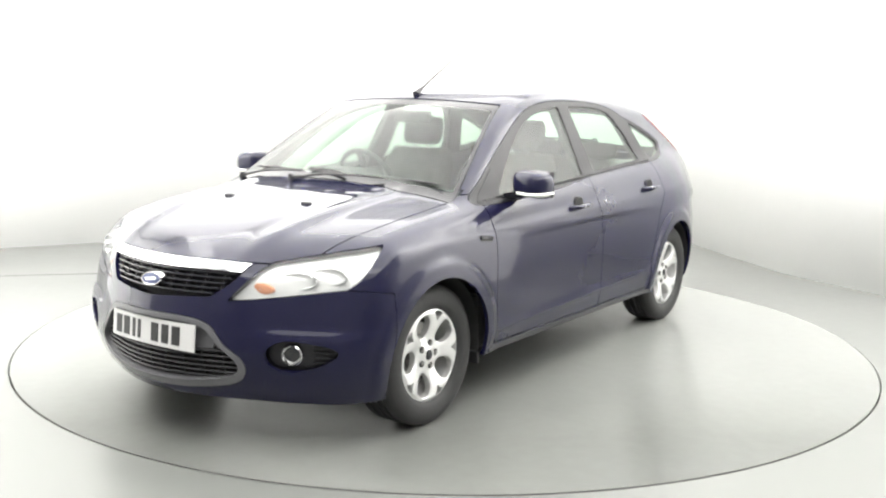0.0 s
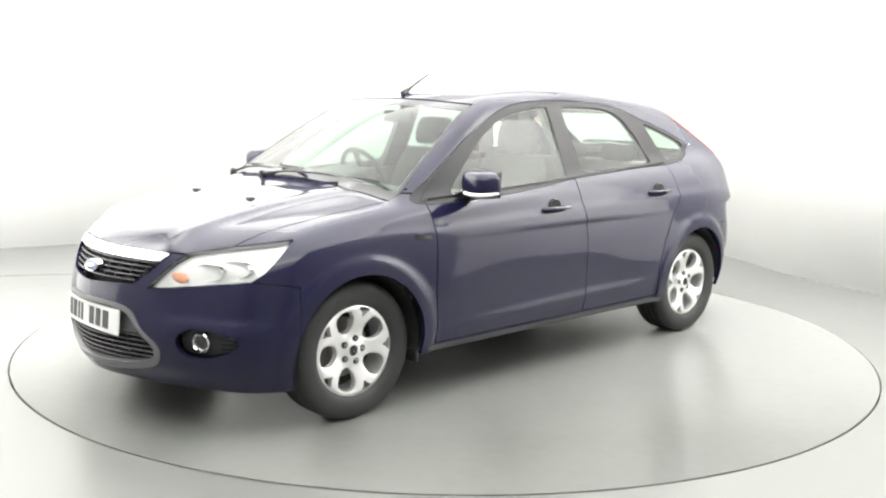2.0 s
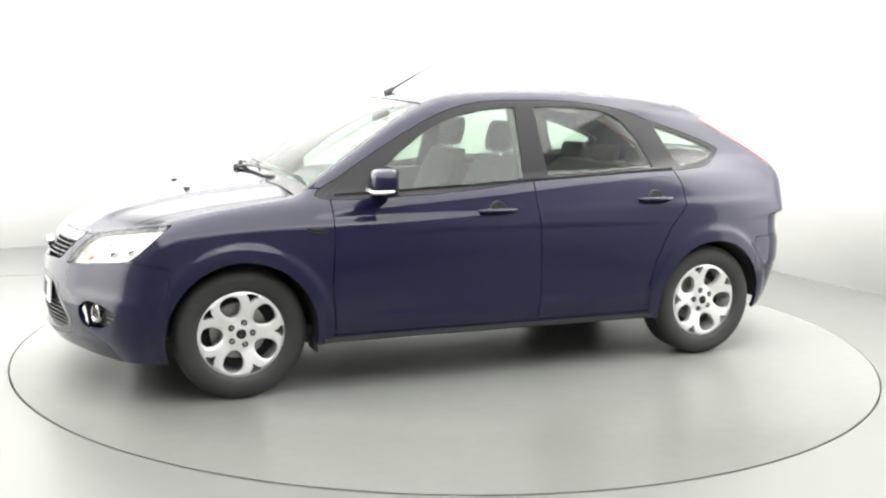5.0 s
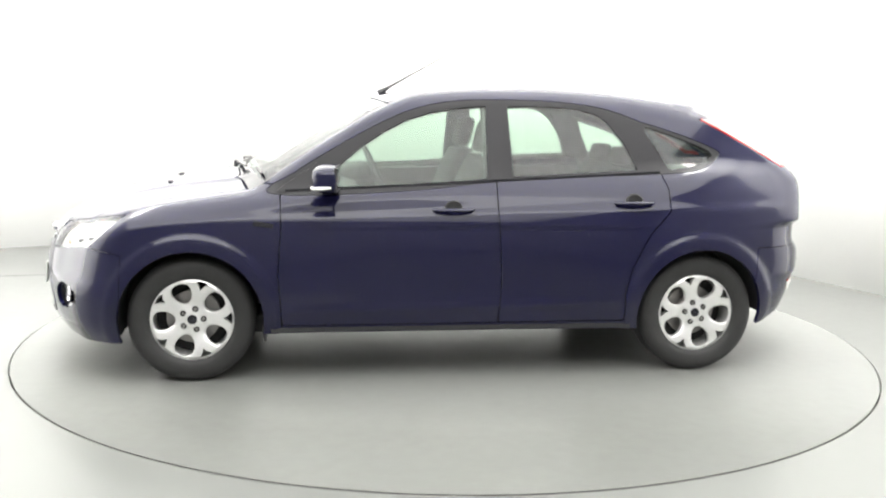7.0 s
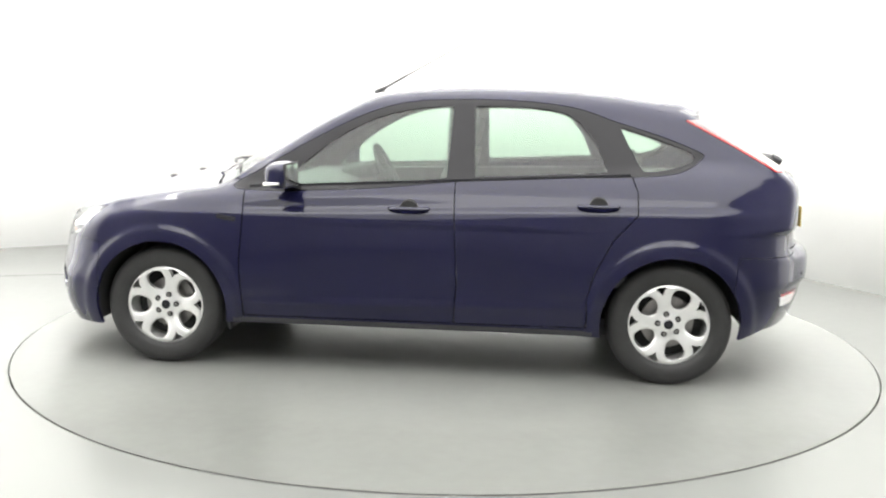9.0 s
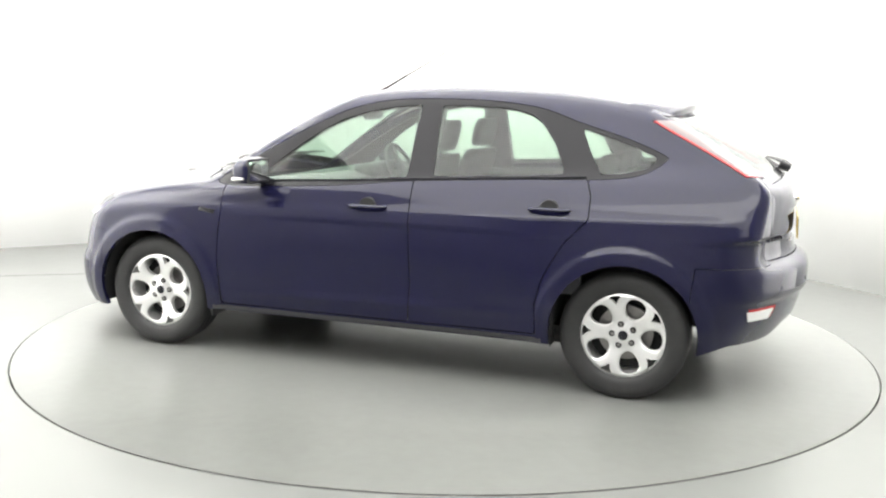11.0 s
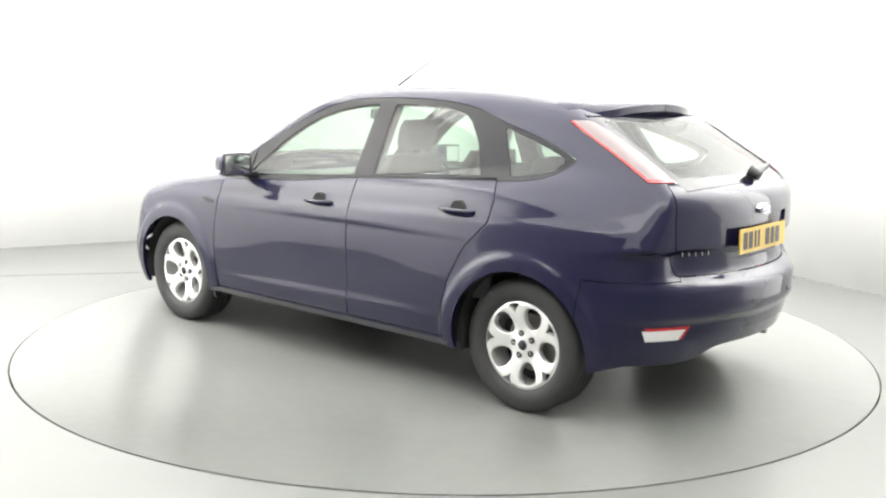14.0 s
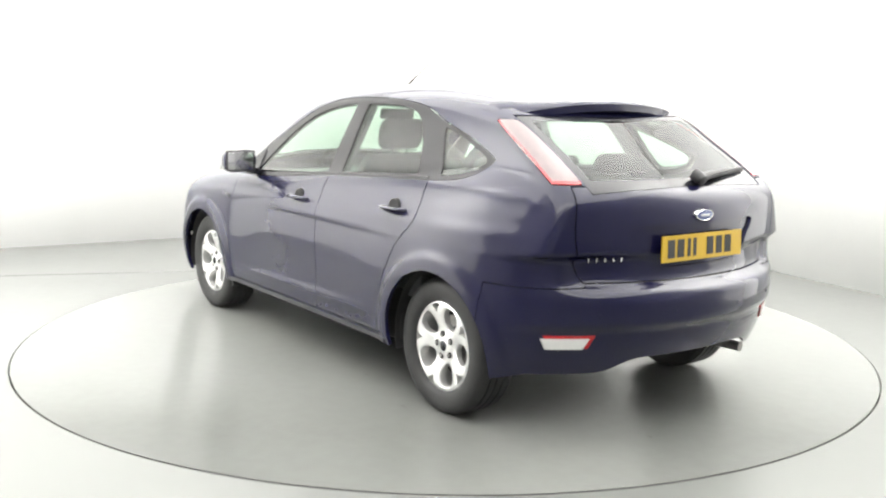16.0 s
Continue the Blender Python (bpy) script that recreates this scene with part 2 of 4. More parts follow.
roof_line = curve((0.5, 1.404), (0.3, 1.455), (0.0, 1.497), (-0.3, 1.511), (-0.7, 1.506), (-1.1, 1.475), (-1.5, 1.411), (-1.8, 1.35))
screen_line = curve((0.9, 1.33), (1.0, 1.175), (1.12, 0.975), (1.24, 0.765), (1.36, 0.545), (1.46, 0.345))
hatch_line = curve((0.8, -2.06), (0.95, -2.06), (1.04, -2.035), (1.11, -1.955), (1.23, -1.755), (1.35, -1.55), (1.45, -1.37))
house_side = curve((0.9, 0.845), (1.05, 0.778), (1.17, 0.722), (1.3, 0.658), (1.42, 0.592), (1.5, 0.54))


def body(x, y, z):
    """Below zero inside the closed body form."""
    y = np.abs(y)
    dx = np.minimum(np.abs(x - AXLE), np.abs(x + AXLE))
    r = np.sqrt(dx * dx + (z - HUB_Z) ** 2)
    flare = 0.015 * soft_step((0.428 - r) / 0.009)
    crease = 0.007 * np.tanh((z - 0.865 - 0.035 * np.tanh(-x)) / 0.024)
    fold = 0.007 * np.exp(-((z - 0.375 + 0.02 * x) / 0.026) ** 2) * np.exp(-(x / 0.85) ** 6)
    hollow = 0.012 * np.exp(-((z - 0.50) / 0.14) ** 2) * np.exp(-(x / 0.62) ** 4)
    side = (y - (plan_side(x) - side_inset(z) + flare - crease - hollow + fold)) * 0.97
    ridge = 0.012 * np.exp(-((y - 0.36 - 0.12 * (2.1 - x)) / 0.05) ** 2) * (x > 0.5)
    yy = np.minimum(y, 1.0)
    front_top = bonnet_line(x) - 0.062 * (yy / 0.75) ** 2.6 + ridge
    w = 1 / (1 + np.exp(np.clip((x - 0.85) / 0.04, -40, 40)))
    deck = (z - (front_top * (1 - w) + belt_line(x) * w)) * 0.95
    nose = (x - (2.185 - 0.470 * (yy * yy + 0.02) ** 0.763 - nose_fall(z) - nose_ledge(yy, z) + 0.006 * soft_step((yy - 0.50) / 0.03))) * 0.92
    tail = (-x - (2.155 - 0.46 * yy ** 2.2 - tail_fall(yy, z))) * 0.92
    low = smax(side, deck, 0.085)
    low = smax(low, nose, 0.10)
    low = smax(low, tail, 0.09)
    low = smax(low, 0.17 - z, 0.03)
    cab_side = (y - (house_side(z) - 0.045 * np.abs((x + 0.25) / 1.2) ** 2.2)) * 0.9
    roof = z - (roof_line(x) - 0.026 * (yy / 0.55) ** 2)
    screen = (x - (screen_line(z) - 0.42 * yy ** 2)) * 0.52
    hatch = (hatch_line(z) + 0.26 * yy ** 2.2 - x) * 0.50
    cab = smax(smax(cab_side, roof, 0.085), smax(screen, hatch, 0.02), 0.045)
    cab = smax(cab, 0.8 - z, 0.02)
    return smin(low, cab, 0.035)


def grad(p, e=0.004):
    x, y, z = p[:, 0], p[:, 1], p[:, 2]
    return np.stack([body(x + e, y, z) - body(x - e, y, z), body(x, y + e, z) - body(x, y - e, z), body(x, y, z + e) - body(x, y, z - e)], 1) / (2 * e)


def skin(step):
    """The surface of the body as triangles: points, normals, faces."""
    gx, gy, gz = np.arange(-2.3, 2.31, step), (np.arange(-61, 62)) * step, np.arange(0.1, 1.6, step)
    f = body(*np.meshgrid(gx, gy, gz, indexing="ij"))
    nx, ny, nz = f.shape
    total, count = np.zeros((nx + 1, ny + 1, nz + 1, 3)), np.zeros((nx + 1, ny + 1, nz + 1))
    crossings = []
    for ax in range(3):
        a = np.moveaxis(f, ax, 0)
        i, j, k = np.nonzero((a[:-1] < 0) != (a[1:] < 0))
        t = a[i, j, k] / (a[i, j, k] - a[i + 1, j, k])
        idx = [None] * 3
        others = [o for o in range(3) if o != ax]
        idx[ax], idx[others[0]], idx[others[1]] = i, j, k
        pt = np.stack([gx[idx[0]], gy[idx[1]], gz[idx[2]]], 1)
        pt[:, ax] += t * step
        quad = []
        for da, db in ((0, 0), (1, 0), (1, 1), (0, 1)):
            c = [idx[0] + 1, idx[1] + 1, idx[2] + 1]
            c[others[0]] = c[others[0]] - da
            c[others[1]] = c[others[1]] - db
            np.add.at(total, tuple(c), pt)
            np.add.at(count, tuple(c), 1)
            quad.append(np.ravel_multi_index(c, count.shape))
        q = np.stack(quad, 1)
        flip = (a[i, j, k] >= 0) ^ (ax == 1)
        q[flip] = q[flip][:, ::-1]
        crossings.append(q)
    q = np.concatenate(crossings)
    used, inv = np.unique(q, return_inverse=True)
    q = inv.reshape(q.shape)
    p = (total.reshape(-1, 3)[used].T / count.reshape(-1)[used]).T
    for _ in range(4):
        g = grad(p)
        p = p - g * (body(*p.T) / np.maximum((g * g).sum(1), 0.05))[:, None]
    g = grad(p)
    n = g / np.linalg.norm(g, axis=1)[:, None]
    return p, n, np.concatenate([q[:, [0, 1, 2]], q[:, [0, 2, 3]]])


def clip(m, s):
    """The piece of a triangle skin where s, given at its points, is above zero."""
    V, N, F = m
    pos = s > 0
    c = pos[F].sum(1)
    keep = [F[c == 3]]
    nv = len(V)
    new_edges, made = [], []
    for count in (1, 2):
        T = F[c == count]
        if not len(T):
            continue
        lone = pos[T] if count == 1 else ~pos[T]
        k = lone.argmax(1)
        ar = np.arange(len(T))
        a, b, d = T[ar, k], T[ar, (k + 1) % 3], T[ar, (k + 2) % 3]
        made.append((count, a, b, d))
        new_edges += [np.stack([a, b], 1), np.stack([a, d], 1)]
    if new_edges:
        E = np.sort(np.concatenate(new_edges), 1)
        U, inv = np.unique(E, axis=0, return_inverse=True)
        inv = inv.reshape(-1)
        t = (s[U[:, 0]] / (s[U[:, 0]] - s[U[:, 1]]))[:, None]
        V2 = V[U[:, 0]] * (1 - t) + V[U[:, 1]] * t
        N2 = N[U[:, 0]] * (1 - t) + N[U[:, 1]] * t
        V, N = np.concatenate([V, V2]), np.concatenate([N, N2 / np.linalg.norm(N2, axis=1)[:, None]])
        o = 0
        for count, a, b, d in made:
            ab, ad = inv[o:o + len(a)] + nv, inv[o + len(a):o + 2 * len(a)] + nv
            o += 2 * len(a)
            if count == 1:
                keep.append(np.stack([a, ab, ad], 1))
            else:
                keep += [np.stack([ab, b, d], 1), np.stack([ab, d, ad], 1)]
    F = np.concatenate(keep)
    used, inv = np.unique(F, return_inverse=True)
    return V[used], N[used], inv.reshape(F.shape)


def outline(pts, n=6, closed=True):
    """A smooth closed outline through corner points."""
    p = np.array(pts, float)
    out = []
    for i in range(len(p)):
        a, b, c, d = p[i - 1], p[i], p[(i + 1) % len(p)], p[(i + 2) % len(p)]
        for t in np.arange(n) / n:
            out.append(0.5 * (2 * b + (c - a) * t + (2 * a - 5 * b + 4 * c - d) * t * t + (3 * b - a - 3 * c + d) * t ** 3))
    return np.array(out)


def inside(u, v, poly, rounded=0.0):
    """Distance into a polygon: above zero inside it."""
    P = np.stack([u, v], 1)
    poly = np.array(poly, float)
    d, odd = np.full(len(P), 1e9), np.zeros(len(P), bool)
    for a, b in zip(poly, np.roll(poly, -1, 0)):
        e, w = b - a, P - a
        t = np.clip((w @ e) / (e @ e + 1e-12), 0, 1)
        d = np.minimum(d, ((w - t[:, None] * e) ** 2).sum(1))
        with np.errstate(divide="ignore", invalid="ignore"):
            odd ^= ((a[1] > P[:, 1]) != (b[1] > P[:, 1])) & (P[:, 0] < (b[0] - a[0]) * (P[:, 1] - a[1]) / (b[1] - a[1]) + a[0])
    return np.where(odd, 1, -1) * np.sqrt(d)


def panel(name, m, material, parent, label="", thick=0.012, shift=0.0, own_normals=True):
    """A skin piece made into a sheet with turned-in edges."""
    V, N, F = m
    V = V + N * shift
    E = np.concatenate([F[:, [0, 1]], F[:, [1, 2]], F[:, [2, 0]]])
    S = np.sort(E, 1)
    _, first, cnt = np.unique(S, axis=0, return_index=True, return_counts=True)
    B = E[first[cnt == 1]]
    n = len(V)
    k = len(B)
    W = np.concatenate([V, V[B[:, 0]], V[B[:, 1]], V[B[:, 1]] - N[B[:, 1]] * thick, V[B[:, 0]] - N[B[:, 0]] * thick])
    i = np.arange(k) + n
    quads = np.stack([i + k, i, i + 3 * k, i + 2 * k], 1)
    ob = link(name, W, F.tolist() + quads.tolist(), material, parent, label)
    if not own_normals:
        return ob
    # the form's own normals on the sheet, plain ones on its edges
    loops = np.zeros((len(ob.data.loops), 3))
    loops[:3 * len(F)] = N[F.reshape(-1)]
    ob.data.normals_split_custom_set(loops.tolist())
    return ob


def find(p, d, reach=1.2):
    """Walks from points outside along d until the body is met."""
    p, d = np.array(p, float), np.array(d, float)
    ts = np.linspace(0, reach, 240)
    q = p + d * ts[:, None]
    f = body(*q.T)
    k = int(np.argmax(f < 0)) if (f < 0).any() else 239
    lo, hi = ts[max(k - 1, 0)], ts[k]
    for _ in range(20):
        mid = (lo + hi) / 2
        if body(*(p + d * mid)[:, None])[0] < 0:
            hi = mid
        else:
            lo = mid
    return p + d * hi


def at_side(x, z, s=1):
    return find((x, s * 1.2, z), (0, -s, 0))


def at_front(y, z):
    return find((2.6, y, z), (-1, 0, 0), 2.4)


def at_rear(y, z):
    return find((-2.6, y, z), (1, 0, 0), 2.4)


def at_top(x, y):
    return find((x, y, 1.8), (0, 0, -1), 1.6)


def normal(p):
    g = grad(np.array(p, float)[None])[0]
    return Vector(g / np.linalg.norm(g))


car = new("car")
tagged(car, "dark navy blue metallic five-door hatchback parked on the turntable", "car")
SHELL = skin(0.016)


# ---- body panels cut from the form ----
GAP = 0.0028


def cut(m, s, gap=GAP):
    return clip(m, s - gap), clip(m, -s - gap)


def col(m):
    V = m[0]
    return V[:, 0], np.abs(V[:, 1]), V[:, 2]


def wheel_dist(x, z):
    dx = np.minimum(np.abs(x - AXLE), np.abs(x + AXLE))
    return np.sqrt(dx ** 2 + (z - HUB_Z) ** 2)


# wheel openings and open underside
x, y, z = col(SHELL)
rest = clip(SHELL, np.maximum(wheel_dist(x, z) - 0.355, 0.45 - y))
x, y, z = col(rest)
rest = clip(rest, z - (0.205 + 0.045 * (np.abs(x) < 1.05) + np.clip((-1.55 - x) * 0.5, 0, 0.03) + np.clip((-1.62 - x) * 0.32, 0, 0.06) + 0.07 * soft_step((0.42 - y) / 0.03) * (x < -1.5)))


def largest(m):
    """The biggest connected piece of a skin."""
    V, N, F = m
    tag = np.arange(len(V))
    while True:
        low = tag[F].min(1)
        nxt = tag.copy()
        for k in range(3):
            np.minimum.at(nxt, F[:, k], low)
        nxt = nxt[nxt]
        if (nxt == tag).all():
            break
        tag = nxt
    best = np.bincount(tag[F[:, 0]]).argmax()
    F = F[tag[F[:, 0]] == best]
    used, inv = np.unique(F, return_inverse=True)
    return V[used], N[used], inv.reshape(F.shape)


def halves(m):
    return (1, clip(m, m[0][:, 1])), (-1, clip(m, -m[0][:, 1]))


# side windows: glass, dark surround, pillars
W_FRONT = [(0.72, 0.965), (0.66, 1.02), (0.58, 1.09), (0.48, 1.172), (0.36, 1.253), (0.24, 1.315), (0.12, 1.353), (0.0, 1.376), (-0.1, 1.388), (-0.185, 1.394), (-0.168, 1.028), (0.2, 0.992), (0.5, 0.975)]
W_REAR = [(-0.312, 1.038), (-0.298, 1.394), (-0.45, 1.397), (-0.6, 1.392), (-0.7, 1.381), (-0.78, 1.36), (-0.84, 1.32), (-0.92, 1.22), (-0.985, 1.076), (-0.65, 1.057)]
W_QUARTER = [(-1.045, 1.302), (-1.2, 1.256), (-1.33, 1.21), (-1.41, 1.177), (-1.425, 1.155), (-1.38, 1.12), (-1.28, 1.094), (-1.165, 1.08), (-1.11, 1.17)]
W_BAND = outline([(0.93, 0.945), (0.80, 1.055), (0.62, 1.165), (0.42, 1.275), (0.22, 1.365), (0.0, 1.415), (-0.3, 1.428), (-0.6, 1.42), (-0.84, 1.388), (-1.03, 1.325), (-1.25, 1.26), (-1.445, 1.185), (-1.46, 1.15), (-1.35, 1.085), (-1.15, 1.058), (-0.6, 1.035), (-0.2, 1.01), (0.3, 0.962)], 5)


def side_only(m, s):
    x, y, z = col(m)
    return np.minimum(s, (y - 0.42) * 1.0)


x, y, z = col(rest)
band, rest = cut(rest, side_only(rest, inside(x, z, W_BAND)), 0.0015)
windows = []
for key, poly in (("front", W_FRONT), ("rear", W_REAR), ("quarter", W_QUARTER)):
    x, y, z = col(band)
    pane, band = cut(band, inside(x, z, poly), 0.0)
    windows.append((key, pane))

# windscreen and rear glass
x, y, z = col(rest)
ws_edge = curve((0.95, 0.74), (1.1, 0.68), (1.25, 0.615), (1.41, 0.54))
ws = np.minimum(np.minimum(ws_edge(z) - y, 1.425 - 0.02 * (y / 0.5) ** 2 - z), np.minimum(z - (1.032 - 0.066 * (y / 0.7) ** 2), x - 0.2))
screen_all, rest = cut(rest, ws, 0.002)
x, y, z = col(screen_all)
inner = np.minimum(np.minimum(ws_edge(z) - y - 0.02, 1.395 - 0.02 * (y / 0.5) ** 2 - z), z - (1.06 - 0.06 * (y / 0.7) ** 2))
screen_glass, screen_frit = cut(screen_all, inner, 0.0)
x, y, z = col(rest)
lamp_in = curve((1.06, 0.56), (1.10, 0.562), (1.2, 0.555), (1.3, 0.555), (1.37, 0.56))
rg = np.minimum(np.minimum(lamp_in(z) - 0.012 - y, 1.365 - z), np.minimum(z - (1.075 - 0.015 * (y / 0.5) ** 2), -1.2 - x))
rear_all, rest = cut(rest, rg, 0.002)
x, y, z = col(rear_all)
rear_glass, rear_frit = cut(rear_all, np.minimum(np.minimum(lamp_in(z) - 0.055 - y, 1.345 - z), z - 1.11), 0.0)

# tail lamps beside the rear glass
x, y, z = col(rest)
lamp_out = curve((1.06, 0.60), (1.10, 0.625), (1.2, 0.648), (1.3, 0.648), (1.37, 0.625))
lamp_side = curve((1.05, -1.90), (1.10, -1.82), (1.2, -1.645), (1.30, -1.455), (1.36, -1.34))
tl = np.minimum(np.minimum(y - lamp_in(z), (lamp_side(z) - x) * 0.6), np.minimum(1.345 - z, z - 1.092))
tail_lamp, rest = cut(rest, tl, 0.0015)

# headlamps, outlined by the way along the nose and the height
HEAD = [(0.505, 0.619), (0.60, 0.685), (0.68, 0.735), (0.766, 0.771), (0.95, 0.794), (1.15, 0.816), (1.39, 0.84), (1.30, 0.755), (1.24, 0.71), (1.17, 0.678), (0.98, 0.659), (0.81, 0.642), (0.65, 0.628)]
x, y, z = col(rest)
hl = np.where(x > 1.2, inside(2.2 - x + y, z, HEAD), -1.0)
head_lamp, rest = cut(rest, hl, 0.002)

# upper grille, lower intake
GRILLE = [(-0.425, 0.762), (0.425, 0.762), (0.375, 0.69), (0.30, 0.628), (0.0, 0.612), (-0.30, 0.628), (-0.375, 0.69)]
INTAKE = outline([(0, 0.547), (0.194, 0.544), (0.308, 0.519), (0.37, 0.449), (0.458, 0.369), (0.418, 0.286), (0.22, 0.246), (0, 0.239), (-0.22, 0.246), (-0.418, 0.286), (-0.458, 0.369), (-0.37, 0.449), (-0.308, 0.519), (-0.194, 0.544)], 4)
INTAKE_IN = outline([(0, 0.524), (0.194, 0.521), (0.29, 0.499), (0.348, 0.439), (0.427, 0.366), (0.396, 0.311), (0.22, 0.279), (0, 0.272), (-0.22, 0.279), (-0.396, 0.311), (-0.427, 0.366), (-0.348, 0.439), (-0.29, 0.499), (-0.194, 0.521)], 4)
x, y, z = col(rest)
g = np.where(x > 1.7, inside(rest[0][:, 1], z, GRILLE), -1.0)
grille_area, rest = cut(rest, g, 0.001)
x, y, z = col(rest)
g = np.where(x > 1.7, inside(rest[0][:, 1], z, INTAKE), -1.0)
intake_area, rest = cut(rest, g, 0.001)
x, y, z = col(intake_area)
_, intake_frame = cut(intake_area, inside(intake_area[0][:, 1], z, INTAKE_IN), 0.0)
FOG = outline([(0.54, 0.43), (0.60, 0.47), (0.69, 0.465), (0.78, 0.445), (0.785, 0.41), (0.70, 0.36), (0.60, 0.348), (0.55, 0.375)], 4)
x, y, z = col(rest)
fog_area, rest = cut(rest, np.where(x > 1.5, inside(y, z, FOG), -1.0), 0.001)

# bonnet
x, y, z = col(rest)
hood_edge = curve((2.15, 0.43), (2.05, 0.50), (1.9, 0.60), (1.7, 0.68), (1.45, 0.715), (1.2, 0.725), (0.9, 0.73))
bn = np.minimum(np.minimum(hood_edge(x) - y, x - (1.135 - 0.19 * (y / 0.7) ** 2)), np.minimum(z - 0.70, np.where(x > 0.7, 1.0, -1.0)))
bn = np.minimum(bn, z - 0.764)
bonnet, rest = cut(rest, bn)

# scuttle at the foot of the windscreen
x, y, z = col(rest)
cowl, rest = cut(rest, np.minimum(np.minimum(0.65 - y, x - 0.70), np.minimum(z - 0.92, 1.07 - z)), 0.001)

# tailgate
x, y, z = col(rest)
gate_edge = curve((0.66, 0.56), (0.72, 0.60), (0.8, 0.63), (1.0, 0.64), (1.09, 0.62))
tg = np.where((x < -1.5) & (z < 1.12), np.minimum(np.minimum(gate_edge(z) - y, z - 0.688), 1.086 - z), -1.0)
tailgate, rest = cut(rest, tg)
RECESS = outline([(0.0, 0.922), (0.25, 0.922), (0.40, 0.918), (0.35, 0.84), (0.275, 0.752), (0.0, 0.742), (-0.275, 0.752), (-0.35, 0.84), (-0.40, 0.918), (-0.25, 0.922)], 4)
x, y, z = col(tailgate)
recess, tailgate = cut(tailgate, inside(tailgate[0][:, 1], z, RECESS), 0.0)

# bumpers
x, y, z = col(rest)
fb_top = curve((2.2, 0.78), (2.0, 0.70), (1.75, 0.668), (1.6, 0.64))
front_bumper, rest = cut(rest, np.minimum(x - 1.655 + 0.05 * (z - 0.5), fb_top(x) + 0.2 * (y < 0.48) - z), 0.0014)
x, y, z = col(rest)
rb_top = curve((-2.2, 0.665), (-1.9, 0.668), (-1.6, 0.665), (-1.5, 0.67))
rear_bumper, rest = cut(rest, np.minimum(-1.62 - x - 0.10 * (z - 0.45), np.where(y < 0.57, 0.70, 0.672) - z), 0.0018)

# doors and front wings
D_FRONT = [(0.885, 0.97), (0.879, 0.80), (0.895, 0.55), (0.875, 0.29), (-0.225, 0.29), (-0.237, 0.5), (-0.215, 0.9), (-0.215, 1.06)]
D_REAR = [(-0.215, 1.06), (-0.215, 0.9), (-0.237, 0.5), (-0.225, 0.29), (-0.90, 0.295), (-0.895, 0.45), (-0.93, 0.58), (-1.02, 0.75), (-1.135, 0.87), (-1.135, 0.98), (-1.09, 1.10)]
x, y, z = col(rest)
door_front, rest = cut(rest, np.minimum(inside(x, z, D_FRONT), y - 0.5))
x, y, z = col(rest)
door_rear, rest = cut(rest, np.minimum(inside(x, z, D_REAR), y - 0.5))
x, y, z = col(rest)
wing, rest = cut(rest, np.minimum(np.minimum(x - 0.88, 0.99 - z), y - 0.45))

sides = {}
panel("body_shell", rest, M_PAINT, car, "navy metallic roof, pillars, sills and rear quarters", 0.02)
panel('scuttle', largest(cowl), M_BLACK, car, 'black plastic scuttle panel', 0.02)
bonnet_ob = panel("bonnet", bonnet, M_PAINT, car, "", 0.02)
tailgate_ob = panel("tailgate", tailgate, M_PAINT, car, "", 0.026)
panel("plate_recess", (recess[0] + np.array([0.014, 0, 0]), recess[1], recess[2]), M_PAINT, tailgate_ob, "navy recess round the number plate", 0.004)
fbump = panel("front_bumper", front_bumper, M_PAINT, car, "", 0.02)
rbump = panel("rear_bumper", rear_bumper, M_PAINT, car, "", 0.02)
for s, m in halves(wing):
    sides["wing", s] = panel("front_wing", m, M_PAINT, car, "", 0.02)
for s, m in halves(door_front):
    sides["door_front", s] = panel("front_door", m, M_PAINT, car, "", 0.02)
for s, m in halves(door_rear):
    sides["door_rear", s] = panel("rear_door", m, M_PAINT, car, "", 0.02)
for s, m in halves(band):
    sides["band", s] = panel("window_surround", m, M_PILLAR, car, "black window surround and door pillars", 0.025, -0.001)
for key, pane in windows:
    for s, m in halves(pane):
        panel("side_window", m, M_GLASS, sides["band", s], "green-tinted side window glass", 0.003, -0.006).visible_shadow = False
wsc = panel("windscreen", screen_glass, M_GLASS, car, "green-tinted windscreen glass", 0.003, -0.003)
wsc.visible_shadow = False
panel("screen_border", screen_frit, M_TRIM, wsc, "black windscreen border", 0.006, -0.003)
rgl = panel("rear_window", rear_glass, M_GLASS, car, "green-tinted rear window glass", 0.003, -0.003)
rgl.visible_shadow = False
panel("screen_border", rear_frit, M_TRIM, rgl, "black rear window border", 0.006, -0.003)


def offset_skin(m, d):
    return m[0] + m[1] * d, m[1], m[2]


